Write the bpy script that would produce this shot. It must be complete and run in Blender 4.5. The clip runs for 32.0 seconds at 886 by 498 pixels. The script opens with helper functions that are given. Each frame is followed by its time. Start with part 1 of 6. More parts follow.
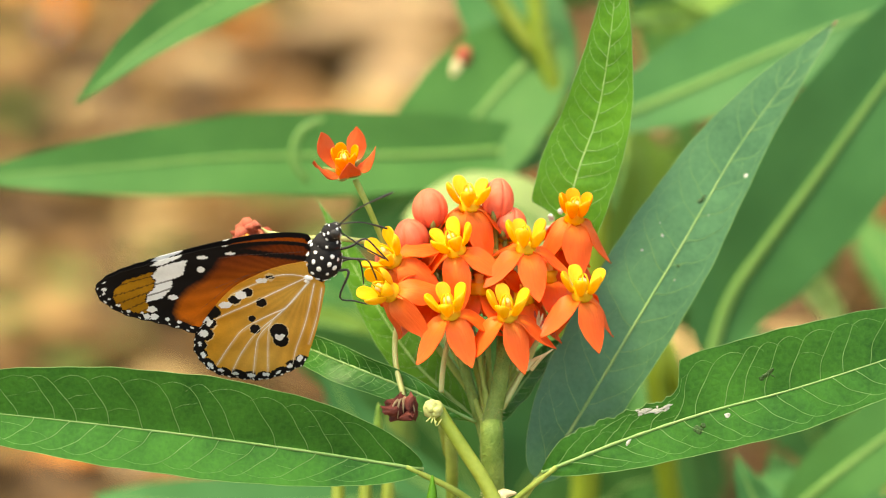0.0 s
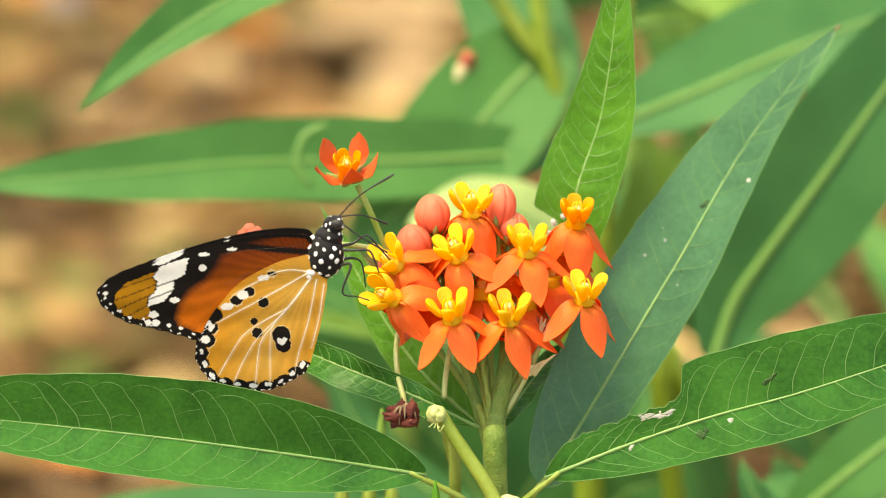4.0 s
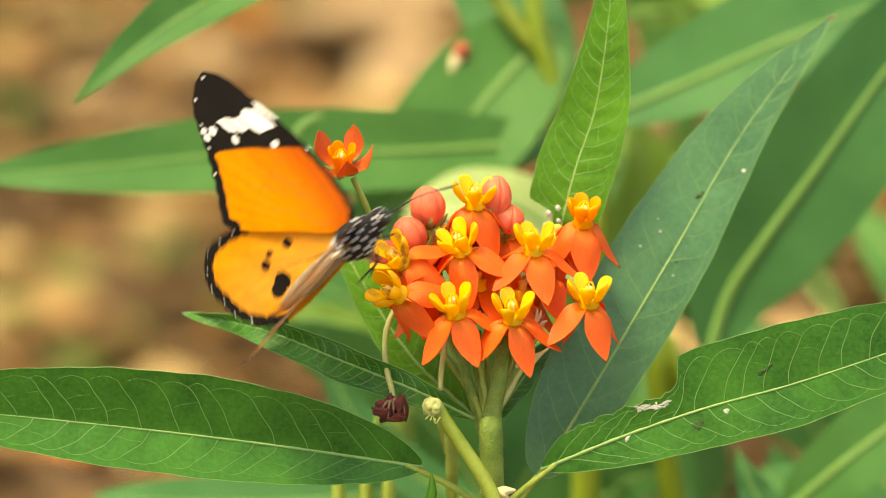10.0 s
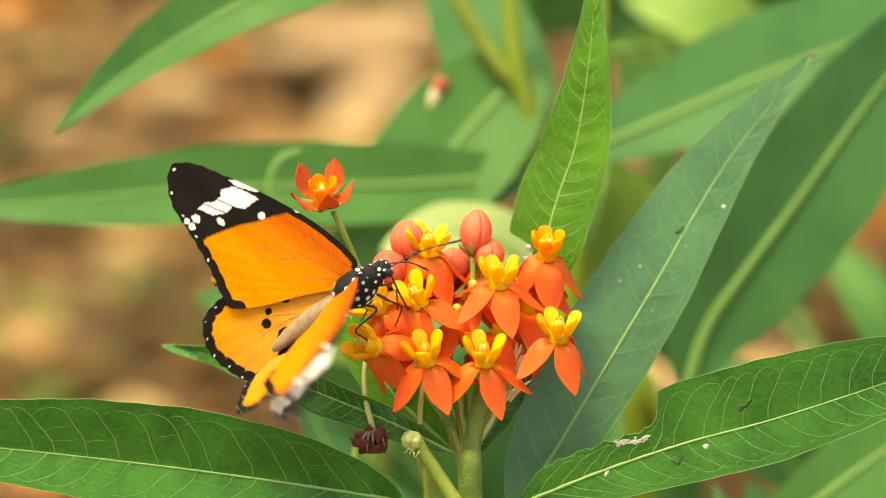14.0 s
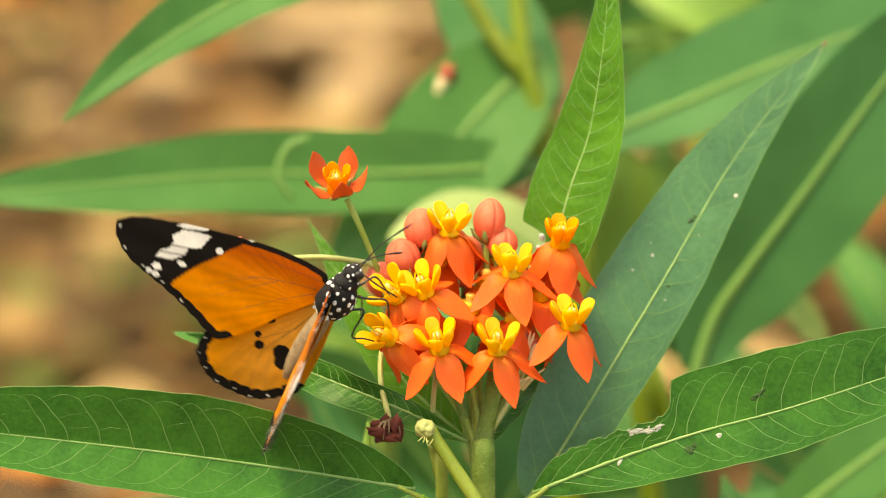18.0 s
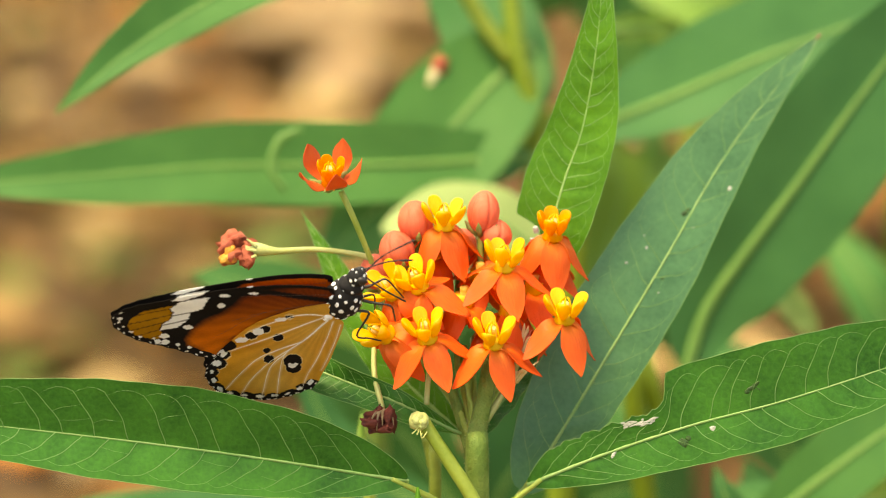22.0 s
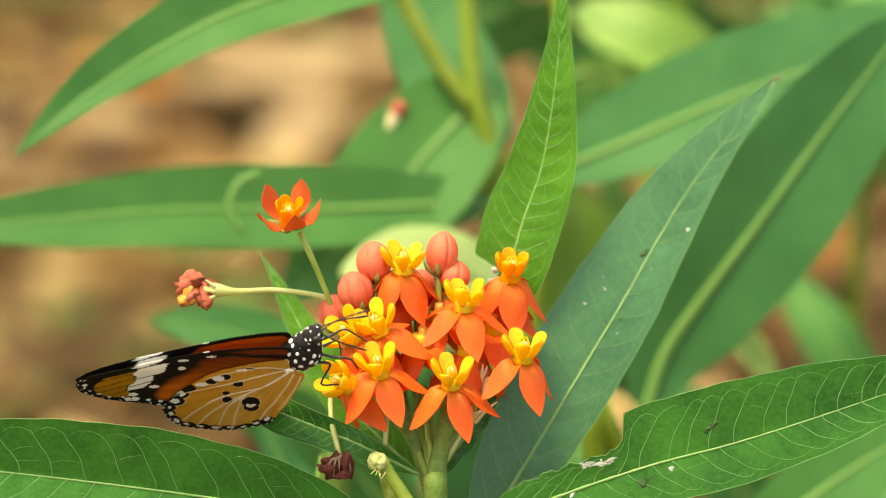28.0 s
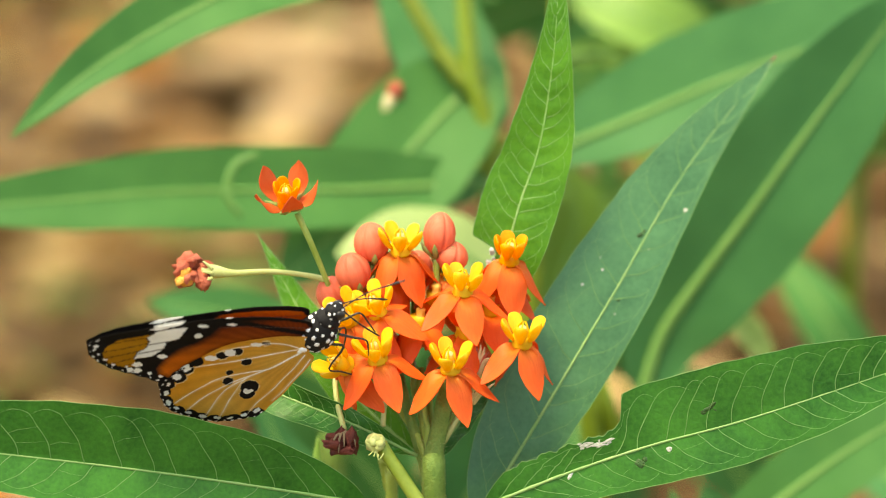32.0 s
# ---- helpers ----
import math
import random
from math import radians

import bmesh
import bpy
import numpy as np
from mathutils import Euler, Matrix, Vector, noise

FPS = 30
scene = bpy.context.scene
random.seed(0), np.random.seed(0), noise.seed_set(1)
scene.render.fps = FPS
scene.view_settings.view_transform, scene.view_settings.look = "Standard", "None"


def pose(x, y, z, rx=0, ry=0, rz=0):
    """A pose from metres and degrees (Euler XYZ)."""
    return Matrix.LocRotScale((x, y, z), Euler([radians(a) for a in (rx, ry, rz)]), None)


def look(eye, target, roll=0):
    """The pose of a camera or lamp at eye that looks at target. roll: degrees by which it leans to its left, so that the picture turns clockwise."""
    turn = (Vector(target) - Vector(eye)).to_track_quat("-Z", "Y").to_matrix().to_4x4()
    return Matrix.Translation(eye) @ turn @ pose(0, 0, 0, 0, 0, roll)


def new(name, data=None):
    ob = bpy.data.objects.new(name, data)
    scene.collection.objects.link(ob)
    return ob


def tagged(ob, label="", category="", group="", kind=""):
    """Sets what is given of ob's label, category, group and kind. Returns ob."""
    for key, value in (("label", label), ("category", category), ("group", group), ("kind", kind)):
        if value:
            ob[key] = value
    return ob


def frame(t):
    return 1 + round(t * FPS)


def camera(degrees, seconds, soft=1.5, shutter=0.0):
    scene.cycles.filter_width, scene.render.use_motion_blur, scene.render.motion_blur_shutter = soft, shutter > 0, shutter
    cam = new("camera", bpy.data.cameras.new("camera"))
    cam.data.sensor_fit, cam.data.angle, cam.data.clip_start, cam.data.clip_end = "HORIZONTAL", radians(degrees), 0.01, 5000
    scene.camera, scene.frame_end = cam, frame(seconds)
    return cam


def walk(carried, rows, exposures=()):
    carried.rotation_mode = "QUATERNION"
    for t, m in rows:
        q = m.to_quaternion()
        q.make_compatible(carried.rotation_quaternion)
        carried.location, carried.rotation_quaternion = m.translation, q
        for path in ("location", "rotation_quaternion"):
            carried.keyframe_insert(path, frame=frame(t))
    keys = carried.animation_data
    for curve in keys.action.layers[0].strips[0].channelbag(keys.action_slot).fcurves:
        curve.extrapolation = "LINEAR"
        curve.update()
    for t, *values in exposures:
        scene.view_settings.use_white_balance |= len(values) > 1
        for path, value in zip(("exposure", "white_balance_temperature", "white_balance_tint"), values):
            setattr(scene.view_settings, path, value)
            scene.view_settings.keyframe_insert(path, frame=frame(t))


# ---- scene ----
from mathutils.bvhtree import BVHTree

cam = camera(12.0, 32.0, soft=1.0, shutter=0.5)
EYE, AIM = Vector((0.0, -0.7009, 0.7551)), Vector((0.0, 0.0, 0.5))
START = look(EYE, AIM)
REACH = (AIM - EYE).length
# seconds, metres aside and up, degrees of turn, tilt and roll
STEPS = [
    (0, 0.0000, 0.0000, 0.000, 0.000, 0.00), (0.5, 0.0001, 0.0000, 0.010, 0.015, 0.03), (1, 0.0003, 0.0000, 0.003, 0.078, -0.07),
    (1.5, 0.0004, 0.0001, -0.005, 0.152, 0.02), (2, 0.0006, 0.0001, 0.004, 0.137, -0.15), (2.5, 0.0008, 0.0002, 0.050, 0.071, -0.11),
    (3, 0.0010, 0.0003, 0.108, 0.036, -0.12), (3.5, 0.0012, 0.0005, 0.117, 0.019, -0.16), (5.5, 0.0019, 0.0012, 0.249, 0.024, -0.00),
    (6, 0.0020, 0.0013, 0.176, -0.045, -0.01), (6.5, 0.0021, 0.0014, 0.261, -0.111, -0.17), (7, 0.0021, 0.0015, 0.114, -0.154, -0.21),
    (7.5, 0.0021, 0.0016, 0.069, -0.081, -0.23), (8, 0.0021, 0.0017, 0.008, 0.034, -0.27), (8.5, 0.0020, 0.0017, 0.103, -0.005, -0.27),
    (9, 0.0018, 0.0018, 0.054, -0.061, -0.27), (9.5, 0.0017, 0.0018, 0.116, -0.132, -0.26), (10, 0.0015, 0.0018, 0.087, -0.172, -0.40),
    (10.5, 0.0013, 0.0018, 0.112, -0.161, -0.48), (11, 0.0012, 0.0018, -0.003, -0.121, -0.52), (11.5, 0.0010, 0.0017, -0.059, -0.066, -0.22),
    (12, 0.0008, 0.0016, -0.157, 0.041, -0.26), (12.5, 0.0005, 0.0015, -0.215, 0.123, -0.29), (13, 0.0002, 0.0015, -0.254, 0.219, -0.26),
    (13.5, -0.0003, 0.0014, -0.275, 0.286, -0.33), (14, -0.0010, 0.0013, -0.375, 0.324, -0.07), (14.5, -0.0019, 0.0012, -0.457, 0.375, -0.13),
    (16.5, -0.0064, 0.0014, -0.699, 0.490, 0.07), (17, -0.0072, 0.0015, -0.728, 0.405, 0.16), (17.5, -0.0079, 0.0017, -0.722, 0.242, 0.21),
    (18, -0.0084, 0.0018, -0.759, 0.128, 0.12), (18.5, -0.0088, 0.0019, -0.742, 0.053, 0.15), (19, -0.0091, 0.0021, -0.732, 0.019, 0.16),
    (19.5, -0.0094, 0.0022, -0.786, 0.065, 0.19), (20, -0.0097, 0.0024, -0.848, 0.120, 0.32), (20.5, -0.0099, 0.0025, -0.883, 0.139, 0.18),
    (21, -0.0101, 0.0026, -0.924, 0.057, 0.18), (21.5, -0.0103, 0.0027, -0.996, -0.000, 0.21), (22, -0.0104, 0.0027, -0.993, -0.043, 0.20),
    (22.5, -0.0106, 0.0027, -1.095, -0.022, 0.28), (23, -0.0107, 0.0026, -1.115, 0.024, 0.26), (23.5, -0.0108, 0.0024, -1.140, 0.052, 0.27),
    (24, -0.0108, 0.0022, -1.201, 0.076, 0.25), (24.5, -0.0108, 0.0019, -1.225, 0.110, 0.35), (25, -0.0108, 0.0016, -1.287, 0.191, 0.34),
    (25.5, -0.0107, 0.0011, -1.375, 0.368, 0.33), (27.5, -0.0102, -0.0008, -1.533, 0.711, 0.18), (28, -0.0102, -0.0011, -1.542, 0.802, 0.18),
    (28.5, -0.0102, -0.0013, -1.557, 0.800, 0.14), (29, -0.0102, -0.0014, -1.543, 0.734, 0.27), (29.5, -0.0103, -0.0014, -1.553, 0.690, 0.15),
    (30, -0.0104, -0.0014, -1.561, 0.665, 0.15), (30.5, -0.0105, -0.0013, -1.562, 0.584, 0.13), (31, -0.0107, -0.0013, -1.524, 0.546, 0.18),
    (31.5, -0.0108, -0.0013, -1.557, 0.520, 0.13), (32, -0.0109, -0.0012, -1.628, 0.553, 0.07)]
walk(cam, [(t, START @ pose(x, y, 0) @ pose(0, 0, 0, 0, turn, 0) @ pose(0, 0, 0, tilt, 0, roll)) for t, x, y, turn, tilt, roll in STEPS],
     exposures=[(0.0, 1.14, 9000, 5), (6.0, 1.1, 9500, 5), (9.0, 1.02, 10500, 6), (25.0, 1.02, 10500, 5), (28.0, 1.03, 9500, 2), (32.0, 1.08, 8900, 1)])
cam.data.dof.use_dof = True
cam.data.dof.focus_distance = 0.738
cam.data.dof.aperture_fstop = 12.0

# ---- daylight ----
SUN_UP, SUN_ROUND = 71.0, 248.0
world = bpy.data.worlds.new("sky")
scene.world = world
world.use_nodes = True
sky = world.node_tree.nodes.new("ShaderNodeTexSky")
sky.sky_type, sky.sun_disc = "NISHITA", False
sky.sun_elevation, sky.sun_rotation = radians(SUN_UP), radians(SUN_ROUND)
sky.dust_density, sky.ozone_density = 3.0, 1.0
world.node_tree.links.new(sky.outputs[0], world.node_tree.nodes["Background"].inputs[0])
world.node_tree.nodes["Background"].inputs[1].default_value = 0.235
sun = new("sun", bpy.data.lights.new("sun", "SUN"))
sun.data.energy, sun.data.angle, sun.data.color = 2.0, radians(14.0), (1.0, 0.97, 0.79)
sun.matrix_world = look((math.sin(radians(SUN_ROUND)) * math.cos(radians(SUN_UP)), math.cos(radians(SUN_ROUND)) * math.cos(radians(SUN_UP)), math.sin(radians(SUN_UP))), (0, 0, 0))


# ---- materials ----
def node(tree, kind, **values):
    n = tree.nodes.new(kind)
    for key, value in values.items():
        n.inputs[key.replace("_", " ")].default_value = value
    return n


def surface(name, dark, light, size, rough=0.5, bump=0.1, clear=0.0, gloss=0.5, fine=6.0, net=0.0, net_size=0.002, sheen=0.0, attribute="", streak=False):
    """A grained surface between two colours; size is that of its larger patches in metres, clear the share of light that it lets through."""
    m = bpy.data.materials.new(name)
    m.use_nodes = True
    tree = m.node_tree
    link = tree.links.new
    shader = tree.nodes["Principled BSDF"]
    place = tree.nodes.new("ShaderNodeTexCoord").outputs["Object"]
    coarse = node(tree, "ShaderNodeTexNoise", Scale=1.0 / size, Detail=3.0)
    grain = node(tree, "ShaderNodeTexNoise", Scale=fine / size, Detail=4.0)
    link(place, coarse.inputs["Vector"])
    if streak:
        drawn_out = tree.nodes.new("ShaderNodeMapping")
        drawn_out.inputs["Scale"].default_value = (0.35, 2.2, 0.35)
        link(place, drawn_out.inputs["Vector"])
        link(drawn_out.outputs[0], grain.inputs["Vector"])
    else:
        link(place, grain.inputs["Vector"])
    both = node(tree, "ShaderNodeMath")
    both.operation = "MULTIPLY_ADD"
    link(grain.outputs[0], both.inputs[0])
    both.inputs[1].default_value = 0.5
    link(coarse.outputs[0], both.inputs[2])
    spread = node(tree, "ShaderNodeMapRange")
    spread.inputs["From Min"].default_value, spread.inputs["From Max"].default_value = 0.5, 1.0
    link(both.outputs[0], spread.inputs["Value"])
    mix = tree.nodes.new("ShaderNodeMix")
    mix.data_type = "RGBA"
    link(spread.outputs[0], mix.inputs["Factor"])
    mix.inputs["A"].default_value, mix.inputs["B"].default_value = (*dark, 1), (*light, 1)
    colour = mix.outputs["Result"]
    if streak:
        which = tree.nodes.new("ShaderNodeObjectInfo")
        level = node(tree, "ShaderNodeMapRange")
        level.inputs["To Min"].default_value, level.inputs["To Max"].default_value = 0.84, 1.04
        link(which.outputs["Random"], level.inputs["Value"])
        shade = tree.nodes.new("ShaderNodeHueSaturation")
        link(level.outputs[0], shade.inputs["Value"])
        link(colour, shade.inputs["Color"])
        colour = shade.outputs[0]
    if attribute:
        painted = tree.nodes.new("ShaderNodeAttribute")
        painted.attribute_name = attribute
        times = tree.nodes.new("ShaderNodeMix")
        times.data_type, times.blend_type = "RGBA", "MULTIPLY"
        times.inputs["Factor"].default_value = 1.0
        link(painted.outputs["Color"], times.inputs["A"])
        link(colour, times.inputs["B"])
        colour = times.outputs["Result"]
    height = grain.outputs[0]
    if net:
        cells = node(tree, "ShaderNodeTexVoronoi", Scale=1.0 / net_size)
        cells.feature = "DISTANCE_TO_EDGE"
        link(place, cells.inputs["Vector"])
        line = node(tree, "ShaderNodeMapRange")
        line.inputs["From Min"].default_value, line.inputs["From Max"].default_value = 0.0, 0.09
        line.inputs["To Min"].default_value, line.inputs["To Max"].default_value = net, 0.0
        link(cells.outputs["Distance"], line.inputs["Value"])
        veined = tree.nodes.new("ShaderNodeMix")
        veined.data_type = "RGBA"
        link(line.outputs[0], veined.inputs["Factor"])
        link(colour, veined.inputs["A"])
        veined.inputs["B"].default_value = (light[0] * 2.2, light[1] * 1.7, light[2] * 1.8, 1)
        colour = veined.outputs["Result"]
        height = cells.outputs["Distance"]
    link(colour, shader.inputs["Base Color"])
    shader.inputs["Roughness"].default_value = rough
    shader.inputs["Specular IOR Level"].default_value = gloss
    shader.inputs["Sheen Weight"].default_value = sheen
    if bump:
        relief = node(tree, "ShaderNodeBump", Strength=bump, Distance=0.0006)
        link(height, relief.inputs["Height"])
        link(relief.outputs[0], shader.inputs["Normal"])
    if clear:
        through_light = tree.nodes.new("ShaderNodeBsdfTranslucent")
        link(colour, through_light.inputs["Color"])
        blend = tree.nodes.new("ShaderNodeMixShader")
        blend.inputs[0].default_value = clear
        link(shader.outputs[0], blend.inputs[1])
        link(through_light.outputs[0], blend.inputs[2])
        link(blend.outputs[0], tree.nodes["Material Output"].inputs["Surface"])
    return m


LEAF = surface("leaf_green", (0.016, 0.105, 0.014), (0.056, 0.24, 0.03), 0.012, 0.46, 0.16, 0.24, 0.28, fine=14.0, net=0.06, net_size=0.0012)
LEAF_LIGHT = surface("leaf_fresh_green", (0.04, 0.165, 0.01), (0.092, 0.29, 0.02), 0.012, 0.48, 0.14, 0.32, 0.26, fine=14.0, net=0.1, net_size=0.0013)
# green leaf with the sky's bluish reflection mixed into its base colour
LEAF_SKY_TINT = surface("leaf_sky_tinted_green", (0.05, 0.165, 0.068), (0.1, 0.27, 0.112), 0.014, 0.4, 0.14, 0.24, 0.45, fine=14.0, net=0.06, net_size=0.0012)
LEAF_BACK = surface("leaf_far_green", (0.04, 0.165, 0.036), (0.075, 0.235, 0.055), 0.05, 0.6, 0.2, 0.25, 0.28)
LEAF_DEEP = surface("leaf_far_blue_green", (0.036, 0.16, 0.045), (0.064, 0.225, 0.066), 0.05, 0.58, 0.2, 0.2, 0.3)
LEAF_LIME = surface("leaf_lime", (0.15, 0.31, 0.045), (0.22, 0.39, 0.07), 0.05, 0.5, 0.2, 0.35)
# pale colour: a dry leaf, and painted sunlight on the leaf behind the flowers
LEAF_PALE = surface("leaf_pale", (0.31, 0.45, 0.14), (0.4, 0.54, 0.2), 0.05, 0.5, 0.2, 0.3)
RIB = surface("leaf_rib", (0.2, 0.4, 0.11), (0.3, 0.48, 0.17), 0.01, 0.5, 0.1, 0.2)
VEIN = surface("leaf_side_vein", (0.13, 0.29, 0.085), (0.2, 0.38, 0.13), 0.01, 0.5, 0.1, 0.2)
RIB_BACK = surface("leaf_far_rib", (0.13, 0.30, 0.07), (0.18, 0.36, 0.09), 0.02, 0.5, 0.1, 0.2)
STEM = surface("stem_green", (0.09, 0.19, 0.022), (0.22, 0.32, 0.065), 0.003, 0.6, 0.6, 0.1)
STEM_OLIVE = surface("stem_olive", (0.17, 0.25, 0.025), (0.28, 0.36, 0.055), 0.006, 0.5, 0.3, 0.15)
STEM_DARK = surface("stem_far_olive", (0.14, 0.22, 0.012), (0.19, 0.28, 0.02), 0.02, 0.5, 0.3, 0.1)
STALK = surface("flower_stalk", (0.24, 0.35, 0.05), (0.38, 0.48, 0.11), 0.004, 0.5, 0.2, 0.2)
STALK_PALE = surface("flower_stalk_cream", (0.46, 0.52, 0.17), (0.58, 0.62, 0.28), 0.004, 0.5, 0.2, 0.2)
PETAL = surface("petal_orange", (0.92, 0.74, 0.76), (1.0, 1.0, 1.0), 0.004, 0.45, 0.3, 0.38, 0.3, attribute="paint", streak=True)
HOOD = surface("hood_yellow", (0.97, 0.54, 0.022), (1.0, 0.71, 0.055), 0.003, 0.4, 0.15, 0.35, 0.4, streak=True)
HOOD_ORANGE = surface("hood_orange", (0.93, 0.33, 0.008), (0.98, 0.46, 0.015), 0.003, 0.4, 0.08, 0.35, 0.4)
STIGMA = surface("stigma_cream", (0.85, 0.62, 0.22), (0.95, 0.8, 0.42), 0.002, 0.5, 0.1, 0.2)
CENTRE = surface("flower_centre", (0.9, 0.5, 0.06), (0.95, 0.66, 0.2), 0.002, 0.4, 0.1, 0.2)
BUD = surface("bud_coral", (0.8, 0.14, 0.075), (0.92, 0.225, 0.125), 0.004, 0.5, 0.25, 0.25, 0.35, streak=True)
CALYX = surface("calyx_green", (0.16, 0.24, 0.05), (0.3, 0.3, 0.1), 0.003, 0.5, 0.2, 0.1)
WITHERED = surface("withered_maroon", (0.08, 0.012, 0.01), (0.2, 0.035, 0.02), 0.002, 0.7, 0.6, 0.1)
WITHERED_PINK = surface("withered_pink", (0.36, 0.06, 0.035), (0.55, 0.14, 0.07), 0.002, 0.6, 0.5, 0.15)
WITHERED_GOLD = surface("withered_gold", (0.75, 0.3, 0.03), (0.85, 0.45, 0.1), 0.002, 0.6, 0.4, 0.2)
CREAM = surface("cream", (0.7, 0.6, 0.3), (0.8, 0.72, 0.45), 0.003, 0.5, 0.3, 0.2)
DROPPING = surface("white_crust", (0.4, 0.42, 0.36), (0.66, 0.67, 0.6), 0.002, 0.8, 0.6)
BLEMISH = surface("leaf_bruise", (0.012, 0.05, 0.006), (0.03, 0.09, 0.012), 0.002, 0.5, 0.4)
SPITTLE = surface("silvery_froth", (0.55, 0.62, 0.6), (0.85, 0.88, 0.86), 0.001, 0.25, 0.6, 0.4)
WING = surface("wing_scales", (0.86, 0.86, 0.86), (1.0, 1.0, 1.0), 0.002, 0.7, 0.12, 0.28, 0.08, attribute="paint")
WING_VEIN_PALE = surface("wing_vein_white", (0.72, 0.68, 0.58), (0.85, 0.8, 0.7), 0.002, 0.6, 0.1, 0.1)
WING_VEIN_DARK = surface("wing_vein_dark", (0.02, 0.01, 0.006), (0.05, 0.02, 0.01), 0.002, 0.5, 0.1)
BODY_BLACK = surface("body_black", (0.006, 0.006, 0.007), (0.016, 0.015, 0.016), 0.001, 0.7, 0.3, gloss=0.2)
BODY_WHITE = surface("body_white", (0.75, 0.76, 0.78), (0.88, 0.88, 0.88), 0.001, 0.7, 0.3)
BODY_TAN = surface("body_tan", (0.2, 0.135, 0.075), (0.34, 0.25, 0.15), 0.0015, 0.7, 0.6, 0.05)
LEG_BLACK = surface("leg_black", (0.008, 0.008, 0.009), (0.02, 0.018, 0.018), 0.001, 0.4, 0.2)
SOIL = surface("soil_brown", (0.062, 0.036, 0.011), (0.165, 0.098, 0.03), 0.04, 0.9, 0.8, fine=9.0)
LITTER = surface("dry_leaf", (0.36, 0.18, 0.06), (0.6, 0.36, 0.15), 0.05, 0.8, 0.4, 0.2)
LITTER_PALE = surface("dry_leaf_pale", (0.46, 0.31, 0.165), (0.6, 0.44, 0.25), 0.05, 0.8, 0.4, 0.2)
LITTER_ORANGE = surface("fallen_leaf_orange", (0.8, 0.26, 0.03), (0.9, 0.42, 0.08), 0.05, 0.7, 0.4, 0.2)
LITTER_MIX = surface("leaf_litter", (0.9, 0.9, 0.9), (1.0, 1.0, 1.0), 0.05, 0.8, 0.4, 0.15, attribute="")
tree = LITTER_MIX.node_tree
pick = tree.nodes.new("ShaderNodeNewGeometry")
ramp = tree.nodes.new("ShaderNodeValToRGB")
ramp.color_ramp.interpolation = "CONSTANT"
for k, (p, c) in enumerate(((0.0, (0.10, 0.053, 0.016)), (0.30, (0.19, 0.10, 0.03)), (0.50, (0.32, 0.19, 0.066)), (0.64, (0.6, 0.42, 0.18)), (0.74, (0.09, 0.048, 0.016)), (0.86, (0.34, 0.14, 0.022)), (0.91, (0.12, 0.19, 0.04)))):
    e = ramp.color_ramp.elements[k] if k < 2 else ramp.color_ramp.elements.new(p)
    e.position, e.color = p, (*c, 1)
tree.links.new(pick.outputs["Random Per Island"], ramp.inputs[0])
for user in [l for l in tree.links if l.to_socket.name in ("Base Color", "Color") and l.to_node.type in ("BSDF_PRINCIPLED", "BSDF_TRANSLUCENT")]:
    tree.links.new(ramp.outputs[0], user.to_socket)
GRASS = surface("weed_green", (0.08, 0.17, 0.04), (0.17, 0.28, 0.08), 0.05, 0.6, 0.2, 0.2)

# ---- building helpers ----
RIGHT, UP, AWAY = Vector((1, 0, 0)), START.to_3x3() @ Vector((0, 1, 0)), (AIM - EYE).normalized()


def at(x, y, w=0.0):
    """A place in the world: millimetres aside, up and away from the flower, along the line of sight at the start."""
    k = 1.0 + w / 1000.0 / REACH
    return AIM + (RIGHT * (x * k) + UP * (y * k) + AWAY * w) / 1000.0


def facing(x, y, w):
    """A direction given as right, up and away."""
    return (RIGHT * x + UP * y + AWAY * w).normalized()


WHERE = {}


def thing(name, origin, label, category, group="", kind=""):
    ob = new(name)
    ob.location = origin
    ob.empty_display_size = 0.01
    WHERE[ob] = Vector(origin)
    return tagged(ob, label, category, group, kind)


def part(name, bm, material, parent, label="", local=False, smooth=True, kind=""):
    """One mesh under a thing or part. Its points are given in the world, or in the parent's own space when local."""
    mesh = bpy.data.meshes.new(name)
    base = WHERE.get(parent, Vector())
    if not local:
        bmesh.ops.translate(bm, verts=bm.verts, vec=-base)
    bm.to_mesh(mesh)
    bm.free()
    mesh.materials.append(material)
    if smooth:
        mesh.shade_smooth()
    ob = new(name, mesh)
    ob.parent = parent
    WHERE[ob] = Vector(base) if not local else Vector()
    return tagged(ob, label, kind=kind)


def spline(points, n):
    """n + 1 points of a smooth curve through the points given, evenly spread over its spans."""
    p = [Vector(q) for q in points]
    p = [p[0] * 2 - p[1], *p, p[-1] * 2 - p[-2]]
    spans, out = len(p) - 3, []
    for i in range(n + 1):
        u = spans * i / n
        k = min(int(u), spans - 1)
        u -= k
        a, b, c, d = p[k:k + 4]
        out.append(0.5 * (b * 2 + (c - a) * u + (a * 2 - b * 5 + c * 4 - d) * u * u + (b * 3 - a - c * 3 + d) * u ** 3))
    return out


def even(path, n):
    """n + 1 points at equal distances along a path."""
    run = [0.0]
    for a, c in zip(path, path[1:]):
        run.append(run[-1] + (c - a).length)
    out, k = [], 0
    for i in range(n + 1):
        d = run[-1] * i / n
        while k < len(run) - 2 and run[k + 1] < d:
            k += 1
        out.append(path[k].lerp(path[k + 1], (d - run[k]) / max(run[k + 1] - run[k], 1e-12)))
    return out


